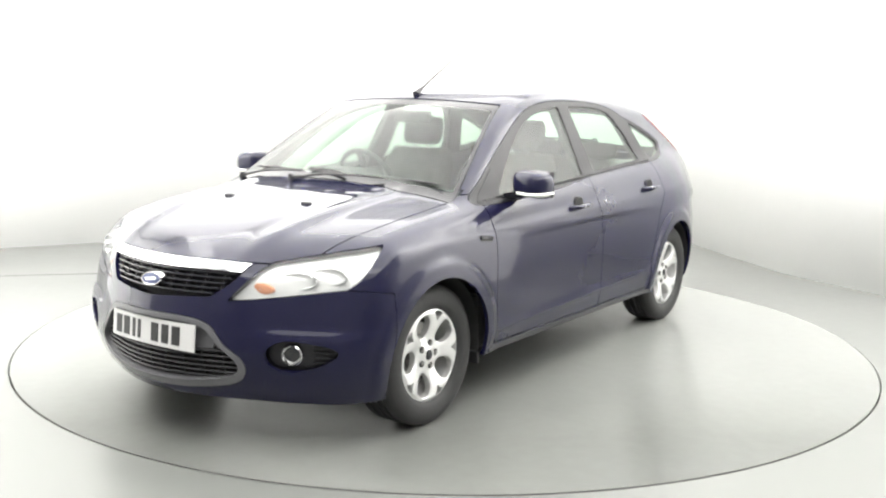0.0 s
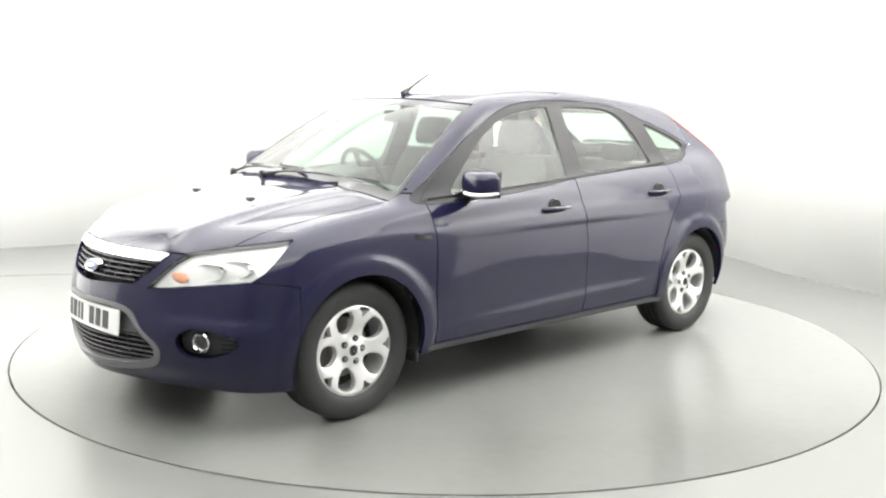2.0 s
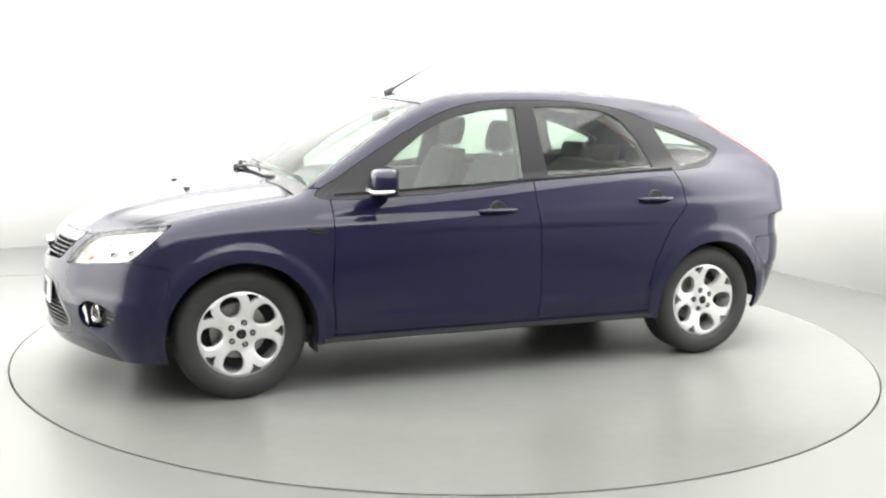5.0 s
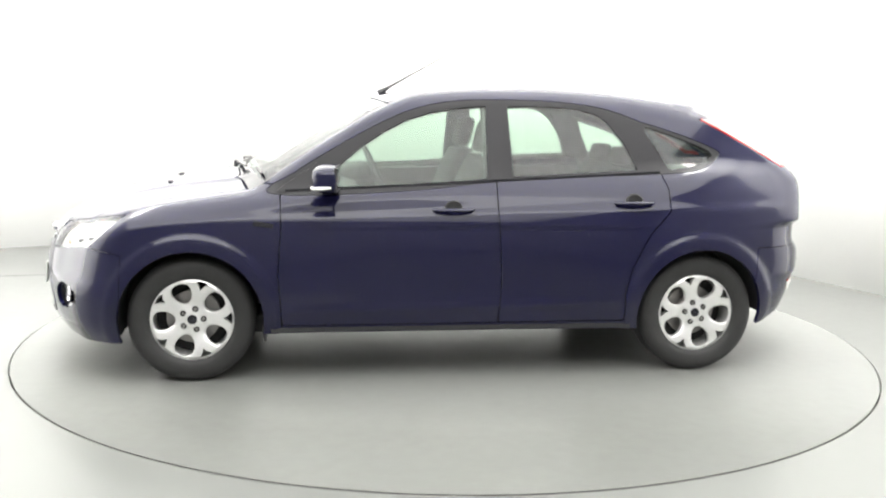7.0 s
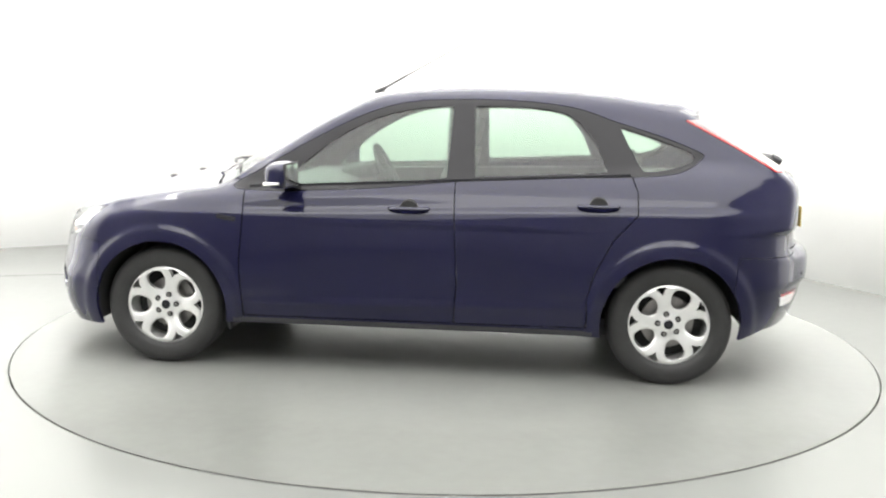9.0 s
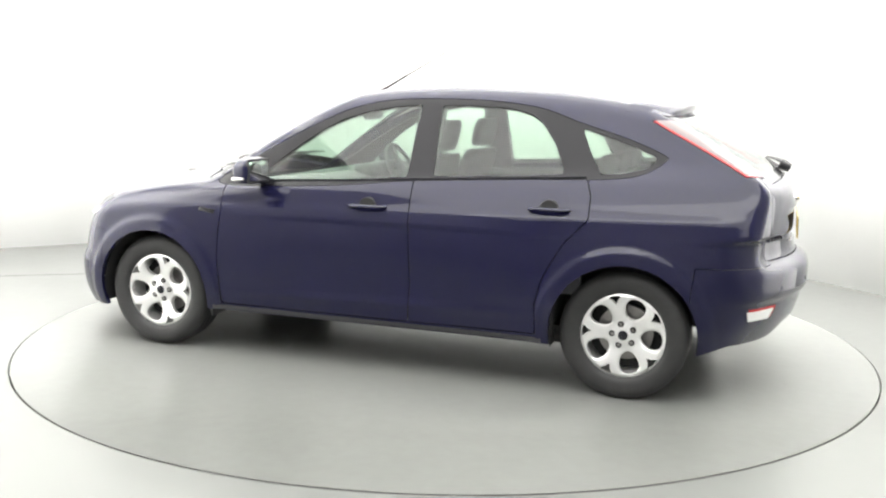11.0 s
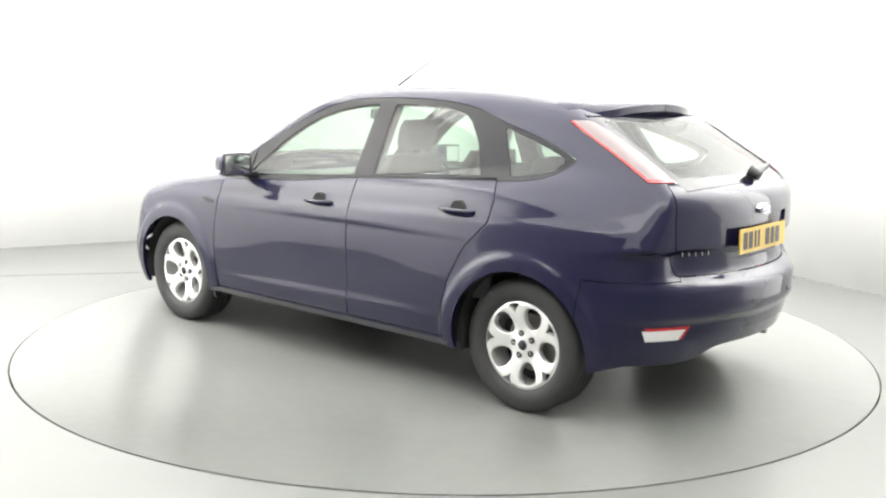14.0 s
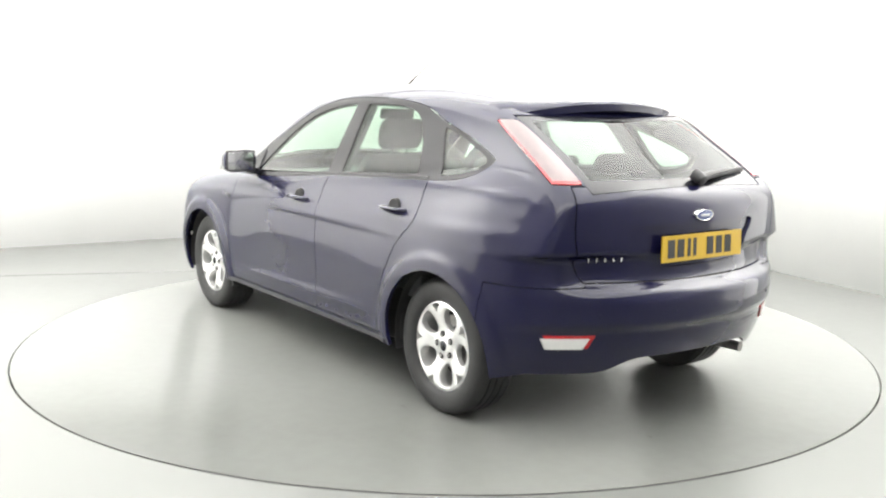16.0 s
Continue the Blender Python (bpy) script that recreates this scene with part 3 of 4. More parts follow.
for s, m in halves(tail_lamp):
    x, y, z = col(m)
    core, edge = cut(m, np.minimum((lamp_side(z) - x) * 0.6 - 0.011, np.minimum(z - 1.106, 1.40 - z)), 0.0)
    tl_ob = panel("tail_lamp", edge, M_RED, car, "red tail lamp strip with a clear pinkish centre", 0.02, 0.003)
    panel("lens", core, M_CLEARWHITE, tl_ob, "clear frosted lens", 0.02, 0.003)
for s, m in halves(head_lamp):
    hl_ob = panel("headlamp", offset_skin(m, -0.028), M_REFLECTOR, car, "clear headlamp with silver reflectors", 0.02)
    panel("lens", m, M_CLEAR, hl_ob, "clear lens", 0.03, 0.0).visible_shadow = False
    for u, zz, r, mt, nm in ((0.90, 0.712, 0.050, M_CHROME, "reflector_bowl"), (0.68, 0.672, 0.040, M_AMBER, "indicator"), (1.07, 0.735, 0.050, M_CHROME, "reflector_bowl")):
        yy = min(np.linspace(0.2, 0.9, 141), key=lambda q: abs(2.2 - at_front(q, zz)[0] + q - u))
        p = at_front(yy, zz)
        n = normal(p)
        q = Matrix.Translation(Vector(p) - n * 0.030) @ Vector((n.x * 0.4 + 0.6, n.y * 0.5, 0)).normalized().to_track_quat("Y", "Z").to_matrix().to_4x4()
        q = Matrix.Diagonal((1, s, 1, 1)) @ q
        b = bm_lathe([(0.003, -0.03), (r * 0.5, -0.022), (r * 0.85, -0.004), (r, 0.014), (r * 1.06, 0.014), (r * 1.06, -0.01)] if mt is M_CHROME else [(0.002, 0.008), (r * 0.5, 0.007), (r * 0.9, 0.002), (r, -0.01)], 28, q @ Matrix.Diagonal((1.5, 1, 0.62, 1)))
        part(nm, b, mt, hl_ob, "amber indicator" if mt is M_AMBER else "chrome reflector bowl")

# ---- wheels ----


def rim_skin():
    """Face of a five-spoke alloy: round pockets between the spokes, small slots at their ends."""
    nr, na = 46, 360
    rr = np.linspace(0.004, 0.217, nr)
    aa = np.linspace(0, 2 * np.pi, na, endpoint=False)
    R, A = np.meshgrid(rr, aa, indexing="ij")
    dish = curve((0.0, 0.012), (0.03, 0.012), (0.06, 0.004), (0.12, 0.016), (0.18, 0.026), (0.205, 0.022), (0.217, 0.014))
    P = np.stack([R * np.cos(A), dish(R), R * np.sin(A)], -1).reshape(-1, 3)
    i = np.arange(nr - 1)[:, None] * na
    k = np.arange(na)[None]
    k2 = (k + 1) % na
    F = np.concatenate([np.stack([(i + k), (i + k2 + na), (i + k + na)], -1).reshape(-1, 3), np.stack([(i + k), (i + k2), (i + k2 + na)], -1).reshape(-1, 3)])
    N = np.tile(np.array([0.0, 1.0, 0.0]), (len(P), 1))
    m = (P, N, F)

    def fold(m):
        x, z = m[0][:, 0], m[0][:, 2]
        r, a = np.hypot(x, z), np.arctan2(z, x)
        b = (a + np.pi / 5) % (2 * np.pi / 5) - np.pi / 5
        return r * np.cos(b), np.abs(r * np.sin(b)), r
    u, v, r = fold(m)
    pocket = outline([(0.083, -0.0), (0.098, 0.03), (0.135, 0.048), (0.170, 0.044), (0.186, 0.022), (0.190, 0.0), (0.186, -0.022), (0.170, -0.044), (0.135, -0.048), (0.098, -0.03)], 5)
    m = clip(m, -inside(u, v, pocket))
    x, z = m[0][:, 0], m[0][:, 2]
    r, a = np.hypot(x, z), np.arctan2(z, x)
    b = a % (2 * np.pi / 5) - np.pi / 5
    u, v = r * np.cos(b), r * np.sin(b)
    slot = outline([(0.155, 0.0), (0.175, 0.012), (0.192, 0.030), (0.199, 0.0), (0.192, -0.030), (0.175, -0.012)], 4)
    m = clip(m, -inside(u, v, slot))
    # spokes stand proud, their edges rounded off
    u, v, r = fold(m)
    d1 = -inside(u, v, pocket)
    m[0][:, 1] -= 0.007 * np.exp(-np.maximum(d1, 0) / 0.009) + 0.004 * np.exp(-((r - 0.203) / 0.006) ** 2)
    return m


RIM = rim_skin()


def wheel(px, s, turn):
    hub = new("wheel")
    hub.parent = car
    # outer face towards local +y
    hub.matrix_basis = Matrix.Translation((px, s * 0.806, HUB_Z)) @ (Matrix() if s > 0 else pose(0, 0, 0, 0, 0, 180))
    tagged(hub, "silver five-spoke alloy wheel with a black tyre")
    prof = [(0.205, 0.030), (0.222, 0.046), (0.232, 0.050), (0.25, 0.054), (0.275, 0.054), (0.295, 0.047), (0.306, 0.036), (0.311, 0.024)]
    for y0 in (0.018, -0.02, -0.058, -0.096):
        prof += [(0.3145, y0), (0.3145, y0 - 0.028), (0.306, y0 - 0.030), (0.306, y0 - 0.036)]
    prof += [(0.311, -0.136), (0.300, -0.152), (0.275, -0.158), (0.235, -0.152), (0.205, -0.13)]
    part("tyre", bm_lathe(prof, 96), M_RUBBER, hub, "black rubber tyre")
    ob = panel("rim", RIM, M_ALLOY, hub, "silver alloy rim", 0.028, own_normals=False)
    ob.matrix_basis = pose(0, 0.012, 0, 0, turn, 0)
    part("barrel", bm_lathe([(0.205, 0.03), (0.216, 0.037), (0.222, 0.030), (0.220, 0.022), (0.202, 0.014), (0.192, -0.03), (0.19, -0.14)], 72), M_ALLOY, hub)
    part("brake_disc", bm_lathe([(0.02, -0.03), (0.075, -0.03), (0.08, -0.055), (0.135, -0.055), (0.138, -0.06), (0.135, -0.08), (0.02, -0.08)], 48), M_DISC, hub, "dull steel brake disc")
    part("hub_back", bm_lathe([(0.002, -0.09), (0.188, -0.09), (0.188, -0.13)], 48), M_DARK, hub)
    part("centre_cap", bm_lathe([(0.001, 0.030), (0.018, 0.029), (0.024, 0.026), (0.026, 0.015)], 32), M_TRIM, hub, "black centre cap")
    for k in range(5):
        a = radians(72 * k - turn + 36)
        part("wheel_nut", bm_lathe([(0.001, 0.026), (0.006, 0.026), (0.008, 0.022), (0.008, 0.004)], 12, pose(0.054 * math.cos(a), 0, 0.054 * math.sin(a))), M_DISC, hub)
        # Dark ring on the rim, painted shade of the nut's well.
        part("nut_well_shade", bm_lathe([(0.008, 0.0195), (0.0145, 0.0215), (0.0155, 0.017)], 16, pose(0.054 * math.cos(a), 0, 0.054 * math.sin(a))), M_DARK, hub)
    return hub


for px, s, turn in ((AXLE, 1, 2), (-AXLE, 1, 32), (AXLE, -1, 10), (-AXLE, -1, 40)):
    wheel(px, s, turn)
    lin = bmesh.new()
    rings = []
    for k in range(25):
        a = radians(-14 + (208 if px > 0 else 194) * k / 24)
        rings.append([lin.verts.new((px + 0.365 * math.cos(a), s * yy, HUB_Z + 0.365 * math.sin(a))) for yy in (0.855, 0.50)] + [lin.verts.new((px + 0.02 * math.cos(a), s * 0.50, HUB_Z + 0.02 * math.sin(a)))])
    for a, b in zip(rings, rings[1:]):
        for i in range(2):
            lin.faces.new((a[i], a[i + 1], b[i + 1], b[i]))
    part("wheel_arch_liner", lin, M_DARK, car, "black plastic wheel arch liner")

# ---- underside and cabin floor ----
part("floor_pan", bm_box(2.2, 1.5, 0.10, pose(0, 0, 0.27), 0.03), M_DARK, car, "dark underbody")
for s in (1, -1):
    part("inner_sill", bm_box(1.9, 0.06, 0.26, pose(-0.02, s * 0.80, 0.39), 0.02), M_DARK, car, "dark inner sill")
part("engine_bay", bm_box(0.95, 0.98, 0.42, pose(1.5, 0, 0.45), 0.05), M_DARK, car, "dark engine bay behind the grilles")
part("boot_floor", bm_box(0.95, 0.98, 0.25, pose(-1.48, 0, 0.48), 0.05), M_DARK, car, "dark boot floor")


# ---- front of the car ----


def sheet(name, pts, back, material, parent, label=""):
    """A strip of quads through rows of points, given a depth along back."""
    bm = bmesh.new()
    rows = [[bm.verts.new(p) for p in r] for r in pts]
    for a, b in zip(rows, rows[1:]):
        for i in range(len(a) - 1):
            bm.faces.new((a[i], a[i + 1], b[i + 1], b[i]))
    r = bmesh.ops.extrude_face_region(bm, geom=list(bm.faces))
    bmesh.ops.translate(bm, verts=[v for v in r["geom"] if isinstance(v, bmesh.types.BMVert)], vec=back)
    return part(name, bm, material, parent, label)


def bar_along(fn, us, v, h, d, inset):
    """A slat of height h and depth d that follows the body at height v."""
    rows = []
    for u in us:
        p = Vector(fn(u, v)) + Vector((-inset, 0, 0))
        rows.append([p + Vector((0, 0, h / 2)), p + Vector((0.002, 0, 0)), p - Vector((0, 0, h / 2))])
    return rows


grille = panel("grille", offset_skin(grille_area, -0.055), M_DARK, car, "black slatted grille with a chrome top bar", 0.01)
for k, v in enumerate((0.640, 0.660, 0.680, 0.700, 0.718)):
    half = 0.285 + (v - 0.63) * 1.05
    sheet("slat", bar_along(at_front, np.linspace(-half, half, 21), v, 0.008, 0.02, 0.012), (-0.03, 0, 0), M_TRIM, grille)
for u in np.linspace(-0.32, 0.32, 9):
    sheet("upright", [[Vector(at_front(u + o, v)) + Vector((-0.022, 0, 0)) for v in (0.635, 0.67, 0.72)] for o in (-0.003, 0.003)], (-0.02, 0, 0), M_BLACK, grille)
x, y, z = col(grille_area)
chrome, _ = cut(grille_area, np.minimum(z - 0.728, 0.425 - y), 0.0)
panel("chrome_bar", chrome, M_CHROME, grille, "polished chrome bar", 0.03, 0.006)

intake = panel("lower_intake", offset_skin(intake_area, -0.06), M_DARK, car, "black lower air intake with a satin grey frame", 0.01)
M_FRAME = mat("satin_grey_frame", (0.10, 0.10, 0.105), 0.35, vary=0.08, scale=20)
panel("intake_frame", intake_frame, M_FRAME, intake, "satin dark grey frame", 0.05, 0.002)
for v in (0.30, 0.322, 0.344, 0.366, 0.388, 0.41):
    half = 0.37 if v < 0.31 else (0.42 if v < 0.38 else 0.385)
    sheet("slat", bar_along(at_front, np.linspace(-half, half, 25), v, 0.007, 0.02, 0.02), (-0.03, 0, 0), M_BLACK, intake)
for u in np.linspace(-0.35, 0.35, 9):
    sheet("upright", [[Vector(at_front(u + o, v)) + Vector((-0.03, 0, 0)) for v in (0.29, 0.35, 0.41)] for o in (-0.003, 0.003)], (-0.02, 0, 0), M_BLACK, intake)
sheet("plate_panel", [[Vector(at_front(u, v)) + Vector((-0.034, 0, 0)) for v in (0.415, 0.45, 0.5, 0.53)] for u in np.linspace(-0.31, 0.31, 23)], (-0.02, 0, 0), M_FRAME, intake, "satin dark grey panel behind the plate")


def number_plate(m, material, label, parent, bend=0.0):
    """A plate facing local +x with seven plain bars on it, bent back towards its ends."""
    def strip(u0, u1, half, out, n):
        return [[m @ Vector((out - bend * u * u, u, v)) for v in (-half, half)] for u in np.linspace(u0, u1, n)]
    back = m.to_3x3() @ Vector((-0.006, 0, 0))
    ob = sheet("number_plate", strip(-0.26, 0.26, 0.056, 0.003, 17), back, material, parent, label)
    marks = [(-0.205, 0.044), (-0.145, 0.044), (-0.092, 0.02), (-0.055, 0.02), (0.045, 0.044), (0.105, 0.04), (0.165, 0.044)]
    for u, w in marks:
        sheet("plain_bar", strip(u - w / 2, u + w / 2, 0.039, 0.005, 3), back * 0.25, M_BARS, ob)
    return ob


p = at_front(0.0, 0.458)
number_plate(pose(p[0] - 0.020, 0, 0.458, 0, -4), M_WHITE_PLATE, "white number plate with plain black bars", fbump, 0.36)


def oval_badge(m, w, h, parent):
    """A chrome-rimmed blue oval facing local +y."""
    s = Matrix.Diagonal((w, 1, h, 1))
    ob = part("badge", bm_lathe([(0.001, 0.004), (0.40, 0.0045), (0.43, 0.006), (0.47, 0.008), (0.5, 0.005), (0.5, -0.02)], 40, m @ s), M_CHROME, parent, "chrome-rimmed blue oval badge")
    part("field", bm_lathe([(0.001, 0.0075), (0.30, 0.0075), (0.42, 0.0065), (0.42, 0.002)], 40, m @ s), M_BLUE_BADGE, ob)
    part("mark", bm_box(w * 0.5, 0.002, h * 0.22, m @ pose(0, 0.0085, 0), 0.0008), M_CHROME, ob, smooth=False)


p = at_front(0.0, 0.674)
oval_badge(Matrix.Translation((p[0] + 0.004, 0, 0.674)) @ pose(0, 0, 0, 8, 0, 0) @ pose(0, 0, 0, 0, 0, -90), 0.135, 0.055, grille)

# Fog lamp recesses are navy; black here puts their shade into the colour.
fog_skin = offset_skin(fog_area, -0.045)
for s, m in halves(fog_skin):
    fg = panel("fog_lamp_recess", m, M_BLACK, car, "recess coloured black for its shade, with a round chrome-ringed fog lamp", 0.01)
    p = at_front(0.625, 0.41)
    n = Vector((0.93, 0.36, 0.0)).normalized()
    q = Matrix.Diagonal((1, s, 1, 1)) @ Matrix.Translation(Vector(p) - n * 0.036) @ n.to_track_quat("Y", "Z").to_matrix().to_4x4()
    part("chrome_ring", bm_lathe([(0.036, 0.004), (0.040, 0.010), (0.045, 0.006), (0.046, -0.02)], 36, q), M_CHROME, fg, "chrome ring")
    part("lens", bm_lathe([(0.001, 0.006), (0.02, 0.003), (0.036, -0.004)], 30, q), M_CLEAR, fg)
    part("reflector", bm_lathe([(0.001, -0.03), (0.02, -0.022), (0.037, -0.004)], 30, q), M_REFLECTOR, fg)
    for v in (0.385, 0.405, 0.425, 0.445):
        sheet("rib", [[Vector((a[0] - 0.034, s * a[1], a[2] + o)) for o in (0.002, -0.002)] for a in (at_front(u, v) for u in np.linspace(0.69, 0.755, 6))], (-0.01, 0, 0), M_TRIM, fg)

# washer jets, wipers and scuttle
for s in (1, -1):
    p = at_top(1.48, 0.25 * s)
    part("washer_jet", bm_box(0.03, 0.045, 0.016, pose(p[0], p[1], p[2] + 0.001), 0.006), M_BLACK, bonnet_ob, "black washer jet")


def on_cowl(y, dx, lift):
    p = at_top(1.125 - 0.30 * y * y + dx, y)
    return Vector(p) + normal(p) * lift


def wiper(points, tip0, tip1, pivot, parent_label):
    ob = part("wiper", bm_tube(points, [0.013, 0.011, 0.009, 0.008], 8, flat=0.6), M_BLACK, car, parent_label)
    pts = [tip0 + (tip1 - tip0) * t for t in (0, 0.25, 0.5, 0.75, 1.0)]
    part("blade", bm_tube(pts, [0.006, 0.011, 0.013, 0.011, 0.006], 8, flat=0.7), M_BLACK, ob)
    part("cap", bm_lathe([(0.001, 0.018), (0.014, 0.016), (0.018, 0.0), (0.018, -0.02)], 16, Matrix.Translation(pivot) @ pose(0, 0, 0, 90)), M_BLACK, ob)


for piv, tip in ((-0.16, 0.64), (-0.62, 0.14)):
    a, b = on_cowl(piv, 0.03, 0.012), on_cowl(tip, -0.03, 0.016)
    mid = on_cowl((piv + tip) / 2, -0.01, 0.028)
    wiper([a, a.lerp(mid, 0.5) + Vector((0.0, 0, 0.012)), mid, mid.lerp(b, 0.3)], on_cowl(piv + 0.05, -0.055, 0.012), b, a, "black windscreen wiper")

# ---- sides ----


def handle(x0, z0, s, door):
    p = at_side(x0, z0)
    m = Matrix.Diagonal((1, s, 1, 1)) @ Matrix.Translation((x0, p[1], z0))
    ob = part("door_handle", bm_tube([m @ Vector(q) for q in ((0.10, -0.004, -0.003), (0.085, 0.018, -0.002), (0.05, 0.030, 0), (0.0, 0.033, 0), (-0.05, 0.031, 0), (-0.085, 0.020, 0), (-0.10, -0.004, 0))], [0.012, 0.015, 0.016, 0.016, 0.016, 0.015, 0.012], 12, flat=0.62), M_PAINT, door, "body-coloured door handle")
    # Flat dark disc on the door gives the handle hollow its shade.
    bowl = bm_lathe([(0.001, 0.002), (0.03, 0.0022), (0.036, 0.0035), (0.039, 0.001), (0.039, -0.02)], 28, m @ Matrix.Diagonal((1.2, 1, 1.15, 1)))
    part("handle_bowl_shade", bowl, M_DARK, ob, "dark disc for the shade behind the handle")


for s in (1, -1):
    handle(0.015, 0.875, s, sides["door_front", s])
    handle(-0.94, 0.912, s, sides["door_rear", s])
    # wing repeater
    p = at_side(0.965, 0.80)
    part("side_repeater", bm_box(0.10, 0.012, 0.024, Matrix.Diagonal((1, s, 1, 1)) @ pose(0.965, p[1], 0.80, 0, -8, 0), 0.006), M_TRIM, sides["wing", s], "dark wing repeater lamp")
    # belt moulding
    rows = [[Vector((a[0], s * (a[1] + 0.004), a[2] + o)) for o in (0.008, -0.006)] for a in (at_side(u, 0.957 + 0.0000 + (0.88 - u) * 0.0535) for u in np.linspace(0.86, -1.10, 40))]
    sheet("belt_moulding", rows, (0, -s * 0.006, 0), M_TRIM, sides["band", s], "black belt moulding")
    # sill edge and arch mud lip
    rows = [[Vector((a[0], s * (a[1] + 0.003), a[2] + o)) for o in (0.010, -0.012)] for a in (at_side(u, 0.268) for u in np.linspace(0.93, -0.93, 24))]
    sheet("sill_trim", rows, (0, -s * 0.012, 0), M_BLACK, car, "black sill edge")
    part("mud_flap", bm_box(0.016, 0.14, 0.06, pose(0.965, s * 0.79, 0.232, 0, 8, 0), 0.006), M_BLACK, car, "small black air deflector behind the wheel")

# door mirrors


def door_mirror(s):
    m = Matrix.Diagonal((1, s, 1, 1)) @ pose(0.655, 0.945, 1.035, 0, 0, -8)
    bm = bmesh.new()
    bmesh.ops.create_icosphere(bm, subdivisions=4, radius=1.0)
    for v in bm.verts:
        c = v.co
        q = Vector([math.copysign(abs(a) ** 0.62, a) for a in c])
        taper = 0.86 + 0.14 * (1 - (q.x + 1) / 2)
        px = q.x * 0.072
        v.co = Vector((max(px, -0.052), q.y * 0.105 * taper, q.z * 0.072 * taper - 0.006 * q.y))
    bm.transform(m)
    ob = part("door_mirror", bm, M_PAINT, sides["door_front", s], "navy door mirror with a clear indicator strip")
    part("mirror_glass", bm_box(0.004, 0.155, 0.105, m @ pose(-0.0535, 0, 0), 0.0015), M_CHROME, ob, "mirror glass")
    part("mirror_rim", bm_box(0.010, 0.178, 0.124, m @ pose(-0.050, 0, 0), 0.004), M_BLACK, ob)
    pts = [m @ Vector(a) for a in ((0.066, -0.04, -0.042), (0.070, 0.02, -0.046), (0.058, 0.075, -0.046), (0.02, 0.098, -0.042), (-0.03, 0.101, -0.038))]
    part("indicator_strip", bm_tube(pts, [0.007, 0.009, 0.010, 0.010, 0.006], 10), M_REFLECTOR, ob, "clear indicator strip")
    part("mirror_foot", bm_box(0.09, 0.13, 0.04, m @ pose(-0.005, -0.10, -0.062, 12), 0.014), M_TRIM, ob, "black mirror foot")


for s in (1, -1):
    door_mirror(s)
    # black sail panel ahead of the front window
    rows = []
    for t in np.linspace(0, 1, 8):
        xx = 0.90 - 0.20 * t
        lo, hi = 0.955 + 0.01 * t, 0.962 + 0.135 * t
        rows.append([Vector((a[0], s * (a[1] + 0.004), a[2])) for a in (at_side(xx, v) for v in np.linspace(lo, hi, 5))])
    sheet("sail_panel", rows, (0, -s * 0.004, 0), M_PILLAR, sides["band", s], "black mirror sail panel")

# ---- roof ----
base = at_top(0.312, 0.0)
part("aerial", bm_tube([(base[0] + 0.02, 0, base[2] - 0.004), (base[0] - 0.005, 0, base[2] + 0.014), (base[0] - 0.04, 0, base[2] + 0.035)], [0.022, 0.016, 0.008], 12), M_BLACK, car, "black aerial base")
part("aerial_mast", bm_tube([(base[0] - 0.03, 0, base[2] + 0.03), (base[0] - 0.16, 0, base[2] + 0.105), (base[0] - 0.17, 0, base[2] + 0.11), (base[0] - 0.56, 0, base[2] + 0.33)], [0.007, 0.006, 0.0042, 0.0036], 8), M_BLACK, car, "thin black aerial mast")

# spoiler
rows_t, n_s = [], 31
bm = bmesh.new()
prev = None
for i in range(n_s):
    yy = -0.575 + 1.15 * i / (n_s - 1)
    k = (abs(yy) / 0.575) ** 6
    tail_x = -1.53 + 0.30 * yy * yy + 0.05 * k
    lead_x = tail_x + 0.20 - 0.06 * k
    lead = at_top(lead_x, yy)[2] + 0.003
    top = lead - 0.008 - 0.05 * (yy / 0.575) ** 2
    h = 1.55
    sec = [(lead_x, lead - 0.014), (lead_x, lead), (lead_x - 0.1, (lead + top) / 2 + 0.007 * h), (tail_x + 0.01, top), (tail_x, top - 0.008 * h), (tail_x + 0.004, top - 0.030 * h), (tail_x + 0.06, top - 0.050 * h), (lead_x - 0.02, top - 0.055 * h)]
    ring = [bm.verts.new((a, yy, b)) for a, b in sec]
    if prev:
        for j in range(len(ring)):
            bm.faces.new((prev[j], prev[(j + 1) % len(ring)], ring[(j + 1) % len(ring)], ring[j]))
    else:
        bm.faces.new(ring)
    prev = ring
bm.faces.new(prev[::-1])
part("roof_spoiler", bm, M_PAINT, tailgate_ob, "navy roof spoiler")

# ---- rear of the car ----
p = at_rear(0.0, 0.82)
number_plate(pose(p[0] - 0.004, 0, 0.822, 0, 0, 180) @ pose(0, 0, 0, 0, -2), M_YELLOW_PLATE, "yellow number plate with plain black bars", tailgate_ob)
p = at_rear(0.0, 0.957)
oval_badge(Matrix.Translation((p[0] - 0.011, 0, 0.957)) @ pose(0, 0, 0, 0, 0, 90), 0.115, 0.048, tailgate_ob)
for k in range(5):
    p = at_rear(0.555 - 0.034 * k, 0.785)
    part("lettering_bar", bm_box(0.004, 0.027, 0.018, pose(p[0] - 0.004, p[1], p[2], 0, 0, 24), 0.0015), M_CHROME, tailgate_ob, "small chrome bar")
a, b = find((-2.6, -0.05, 1.10), (1, 0, 0), 2.0), find((-2.6, -0.47, 1.125), (1, 0, 0), 2.0)
a, b = Vector(a) + Vector((-0.035, 0, 0.01)), Vector(b) + Vector((-0.02, 0, 0.01))
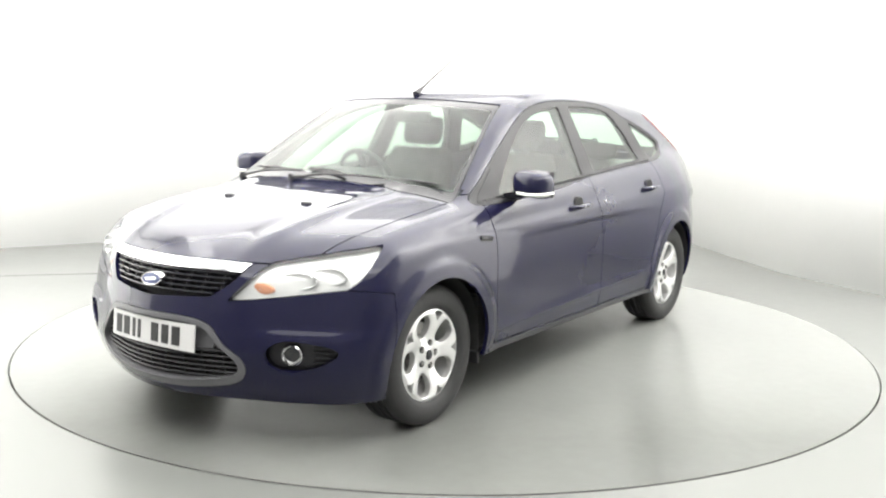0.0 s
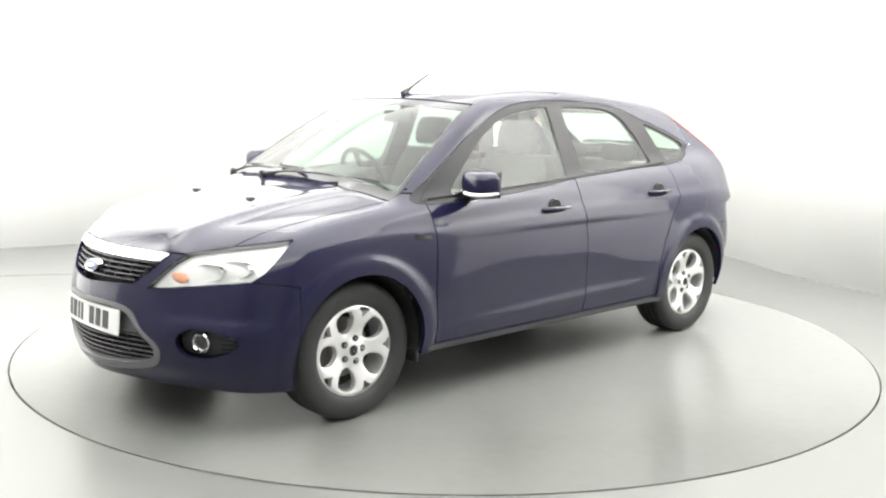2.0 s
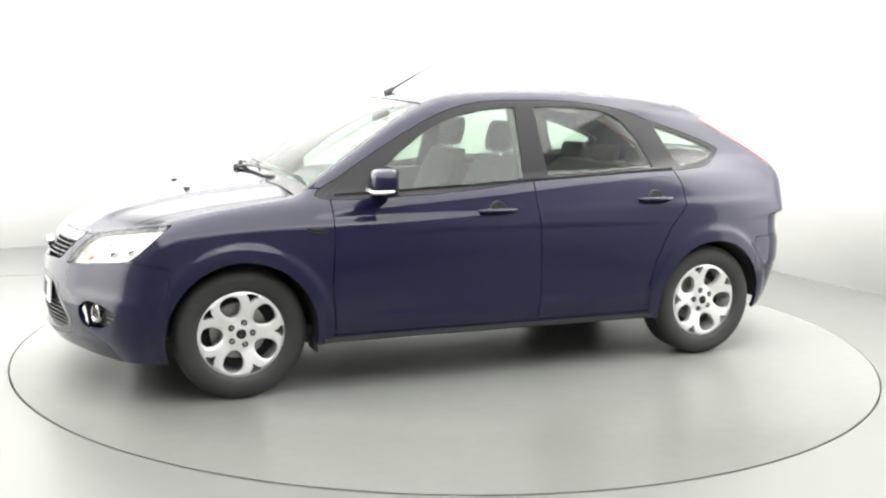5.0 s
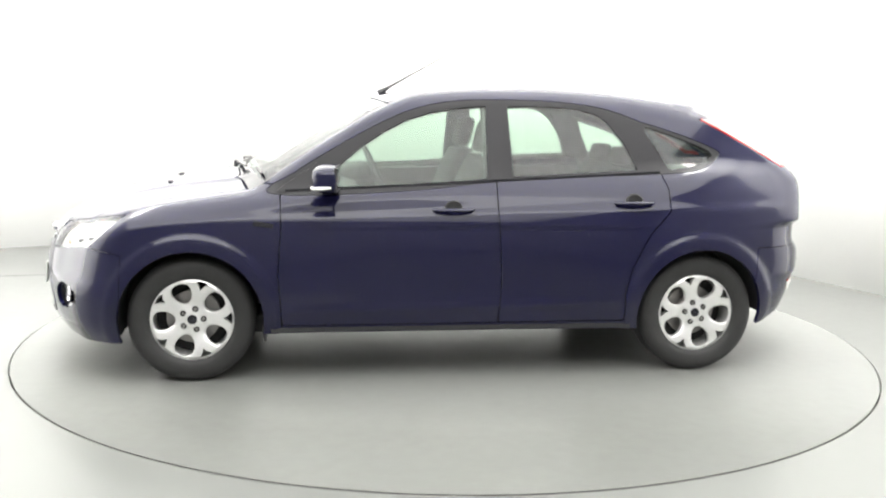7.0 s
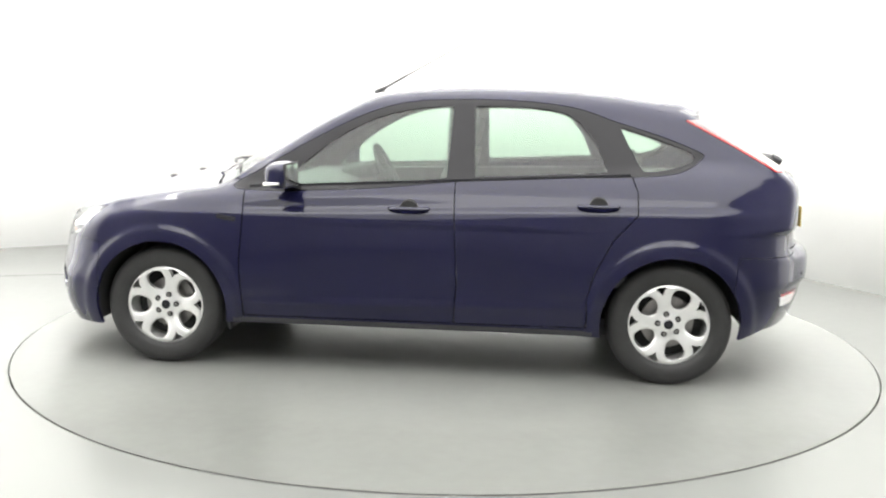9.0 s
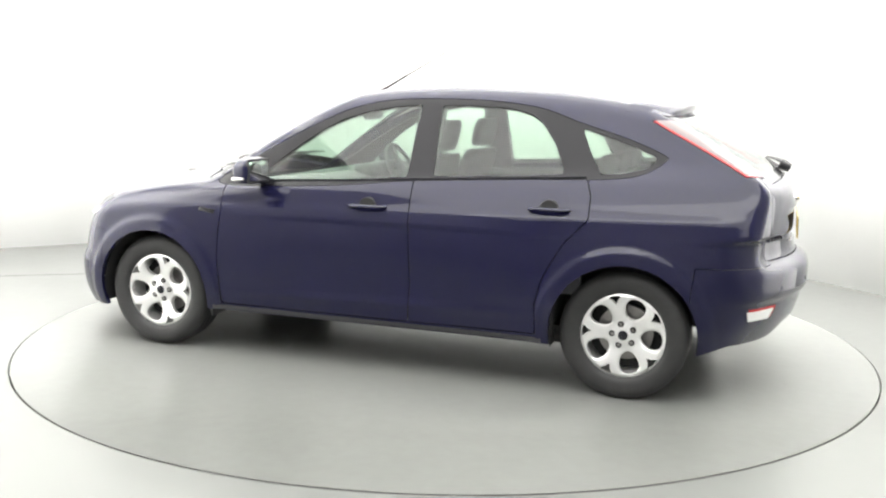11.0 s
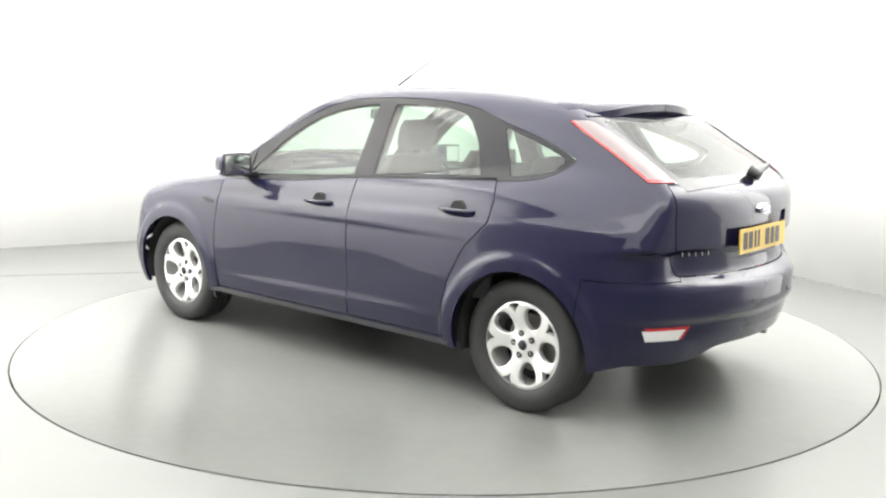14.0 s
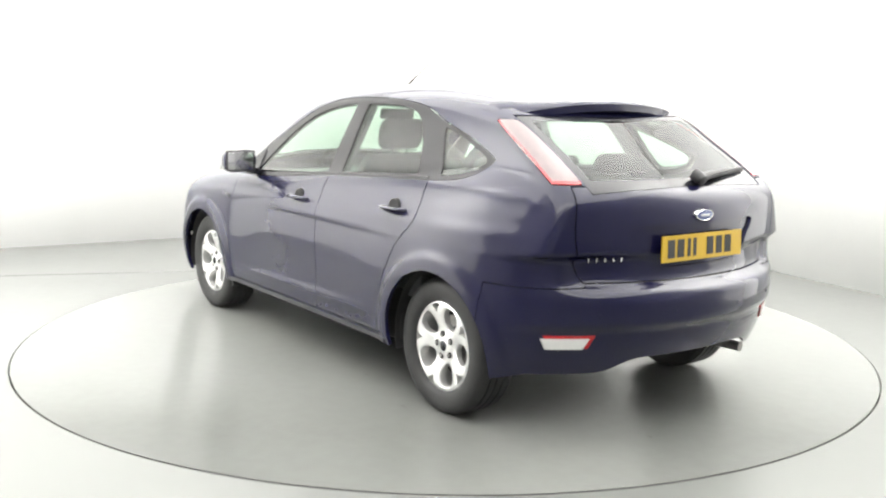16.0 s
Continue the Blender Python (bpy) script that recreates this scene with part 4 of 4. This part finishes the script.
rw = part("rear_wiper", bm_tube([a, a.lerp(b, 0.25) + Vector((-0.012, 0, 0.012)), a.lerp(b, 0.6) + Vector((-0.006, 0, 0.008)), b], [0.024, 0.018, 0.011, 0.007], 10, flat=0.8), M_BLACK, rgl, "black rear wiper")
part("blade", bm_tube([a.lerp(b, 0.15) + Vector((0.012, 0, -0.012)), b + Vector((0.01, -0.02, -0.01))], 0.007, 8), M_BLACK, rw)
part("boss", bm_lathe([(0.001, 0.03), (0.022, 0.026), (0.028, 0.0), (0.028, -0.03)], 20, Matrix.Translation(a) @ pose(0, 0, 0, 0, 0, 90) @ pose(0, 0, 0, -25)), M_BLACK, rw)
for s in (1, -1):
    def rl(u, v, out):
        q = at_rear(u, v)
        n = normal(q)
        r = Vector(q) + n * out
        return Vector((r.x, s * r.y, r.z))
    red = sheet("rear_reflector", [[rl(0.735 - 0.185 * t - 0.02 * (1 - v) * (1 - 2 * t), 0.418 + 0.058 * v, 0.004) for v in (0, 0.33, 0.66, 1)] for t in np.linspace(0, 1, 14)], (0.012, 0, 0), M_RED, rbump, "red and clear rear bumper lamp")
    sheet("lens", [[rl(0.742 - 0.172 * t - 0.02 * (1 - v) * (1 - 2 * t), 0.416 + 0.047 * v, 0.007) for v in (0, 0.5, 1)] for t in np.linspace(0, 1, 12)], (0.006, 0, 0), M_REFLECTOR, red, "clear lens")
    for yy in (0.2, 0.55):
        q = at_rear(yy, 0.56)
        n = normal(q)
        part("parking_sensor", bm_lathe([(0.001, 0.003), (0.010, 0.0025), (0.011, 0.0)], 18, Matrix.Diagonal((1, s, 1, 1)) @ Matrix.Translation(q) @ n.to_track_quat("Y", "Z").to_matrix().to_4x4()), M_PAINT, rbump)
part("exhaust_pipe", bm_tube([(-1.5, -0.42, 0.27), (-1.8, -0.5, 0.265), (-1.93, -0.52, 0.262)], 0.024, 16), M_DISC, car, "dull steel exhaust pipe")

# ---- cabin ----
x, y, z = col(rest)
ceil_skin = clip(rest, np.minimum(z - 1.26, 0.60 - y))
hd = offset_skin(ceil_skin, -0.028)
link("headlining", hd[0], hd[2], M_LINING, car, "pale grey headlining")


def loft(sections, bm=None):
    """Closed rings of points joined into a body."""
    bm = bm or bmesh.new()
    prev = None
    for sec in sections:
        ring = [bm.verts.new(p) for p in sec]
        if prev:
            for j in range(len(ring)):
                bm.faces.new((prev[j], prev[(j + 1) % len(ring)], ring[(j + 1) % len(ring)], ring[j]))
        else:
            bm.faces.new(ring[::-1])
        prev = ring
    bm.faces.new(prev)
    return bm


def pad(cx, cy, cz, dx, wy, lean, h, n=20, power=3.0, rise=8):
    """An upholstered upright pad of depth dx, width wy and height h."""
    secs = []
    for i in range(rise + 1):
        t = i / rise
        k = (1 - abs(2 * t - 1) ** 4) * 0.22 + 0.80
        ring = []
        for j in range(n):
            a = 2 * math.pi * j / n
            c, s_ = math.cos(a), math.sin(a)
            ring.append((cx - lean * t * h + dx * k / 2 * math.copysign(abs(c) ** (2 / power), c), cy + wy * k / 2 * math.copysign(abs(s_) ** (2 / power), s_), cz + h * t))
        secs.append(ring)
    return loft(secs)


def front_seat(cy):
    st = part("front_seat", pad(0.0, cy, 0.52, 0.15, 0.50, 0.36, 0.60), M_FABRIC, car, "charcoal cloth front seat")
    part("cushion", bm_box(0.5, 0.5, 0.16, pose(0.24, cy, 0.47, 0, -6), 0.05, 3), M_FABRIC, st)
    part("headrest", pad(-0.215, cy, 1.145, 0.10, 0.27, 0.22, 0.165), M_FABRIC, st)
    for o in (-0.05, 0.05):
        part("headrest_post", bm_tube([(-0.20, cy + o, 1.08), (-0.225, cy + o, 1.17)], 0.007, 8), M_CHROME, st)


front_seat(0.36)
front_seat(-0.36)
rs = part("rear_seat", pad(-0.92, 0, 0.50, 0.15, 1.25, 0.38, 0.55, 40, 6), M_FABRIC, car, "charcoal cloth rear bench seat")
part("cushion", bm_box(0.5, 1.25, 0.17, pose(-0.68, 0, 0.45, 0, -5), 0.05, 3), M_FABRIC, rs)
for cy in (0.40, 0.0, -0.40):
    part("headrest", pad(-1.13, cy, 1.055, 0.09, 0.25, 0.2, 0.10), M_FABRIC, rs)
part("parcel_shelf", bm_box(0.62, 1.12, 0.03, pose(-1.50, 0, 1.0), 0.01), M_DASH, car, "charcoal parcel shelf")
dash = part("dashboard", loft([[(0.42, yy, 0.62), (0.40, yy, 0.80), (0.46, yy, 0.93), (0.60, yy, 0.975 - 0.02 * abs(yy)), (0.80, yy, 0.96), (0.98 - 0.2 * yy * yy, yy, 0.93), (0.98 - 0.2 * yy * yy, yy, 0.62)] for yy in np.linspace(-0.70, 0.70, 15)]), M_DASH, car, "charcoal dashboard")
part("binnacle", bm_box(0.22, 0.36, 0.09, pose(0.47, -0.36, 0.97, 0, 8), 0.035, 3), M_DASH, dash)
m = pose(0.31, -0.36, 0.955, 0, 0, 90) @ pose(0, 0, 0, 26)
sw = part("steering_wheel", bm_lathe([(0.185 + 0.015 * math.cos(a), 0.015 * math.sin(a)) for a in np.linspace(0, 2 * math.pi, 12, endpoint=False)], 48, m, closed=True), M_DASH, car, "black steering wheel")
part("wheel_hub", bm_lathe([(0.001, 0.02), (0.05, 0.018), (0.07, 0.0), (0.06, -0.04)], 24, m), M_DASH, sw)
for a in (0, 180, 270):
    part("wheel_spoke", bm_box(0.13, 0.02, 0.04, m @ pose(0, 0, 0, 0, a, 0) @ pose(0.115, 0, 0), 0.006), M_DASH, sw)
part("rear_view_mirror", bm_box(0.03, 0.24, 0.065, pose(0.36, 0, 1.325, 0, -8), 0.012), M_BLACK, car, "black rear-view mirror")
for s in (1, -1):
    part("door_card", bm_box(1.95, 0.05, 0.52, pose(-0.12, s * 0.765, 0.72, s * 6, 1.5, 0), 0.02), M_DASH, car, "charcoal inner door trim")
    part("b_pillar_trim", bm_box(0.15, 0.03, 0.52, pose(-0.235, s * 0.668, 1.19, s * 27, 0, 0), 0.01), M_DASH, car, "grey inner pillar trim")
    part("c_pillar_trim", loft([[(-0.99 - 0.02 + 0.16 * t, s * (0.735 - 0.13 * t), 1.05 + 0.3 * t), (-1.14 + 0.16 * t, s * (0.72 - 0.13 * t), 1.05 + 0.3 * t), (-1.14 + 0.16 * t, s * (0.70 - 0.13 * t), 1.05 + 0.3 * t), (-1.01 + 0.16 * t, s * (0.715 - 0.13 * t), 1.05 + 0.3 * t)] for t in (0, 0.5, 1)]), M_DASH, car, "grey inner pillar trim")

# ---- marks on the turntable ----
rng = random.Random(5)
bm = bmesh.new()
for cx, cy, r in ((-1.07, 1.01, 0.022), (-0.53, 0.885, 0.02), (-0.85, 0.63, 0.03), (-0.7, 0.78, 0.016), (-1.98, 0.34, 0.022), (-1.4, 0.49, 0.02), (-1.02, 0.93, 0.012)):
    ring = [bm.verts.new((cx + r * rng.uniform(0.5, 1.6) * math.cos(6.283 * k / 11), cy + 0.4 * r * rng.uniform(0.4, 1.5) * math.sin(6.283 * k / 11), 0.0035)) for k in range(11)]
    bm.faces.new(ring)
tagged(part("scuffs", bm, M_SCUFF, turntable, "faint dark tyre scuffs", smooth=False), kind="stuff")


# ---- motion: the turntable runs up and then turns steadily with the car on it ----
AXIS_TO_CAR = (0.097, 0.072)


def turn_at(t):
    if t >= 2.0:
        return 223.53 - 6.955 * (t - 2.0)
    return float(np.interp(t, (0.0, 0.25, 0.5, 0.75, 1.0, 1.25, 1.5, 1.75, 2.0), (235.16, 234.45, 233.26, 231.95, 230.45, 228.80, 227.08, 225.30, 223.53)))


def motions():
    times = [0.25 * i for i in range(65)]
    walk(turntable, [(t, pose(0, 0, 0, 0, 0, turn_at(t))) for t in times])
    rows = []
    for t in times:
        m = pose(0, 0, 0, 0, 0, turn_at(t)) @ pose(AXIS_TO_CAR[0], AXIS_TO_CAR[1], 0)
        rows.append((t, m))
    walk(car, rows)


motions()
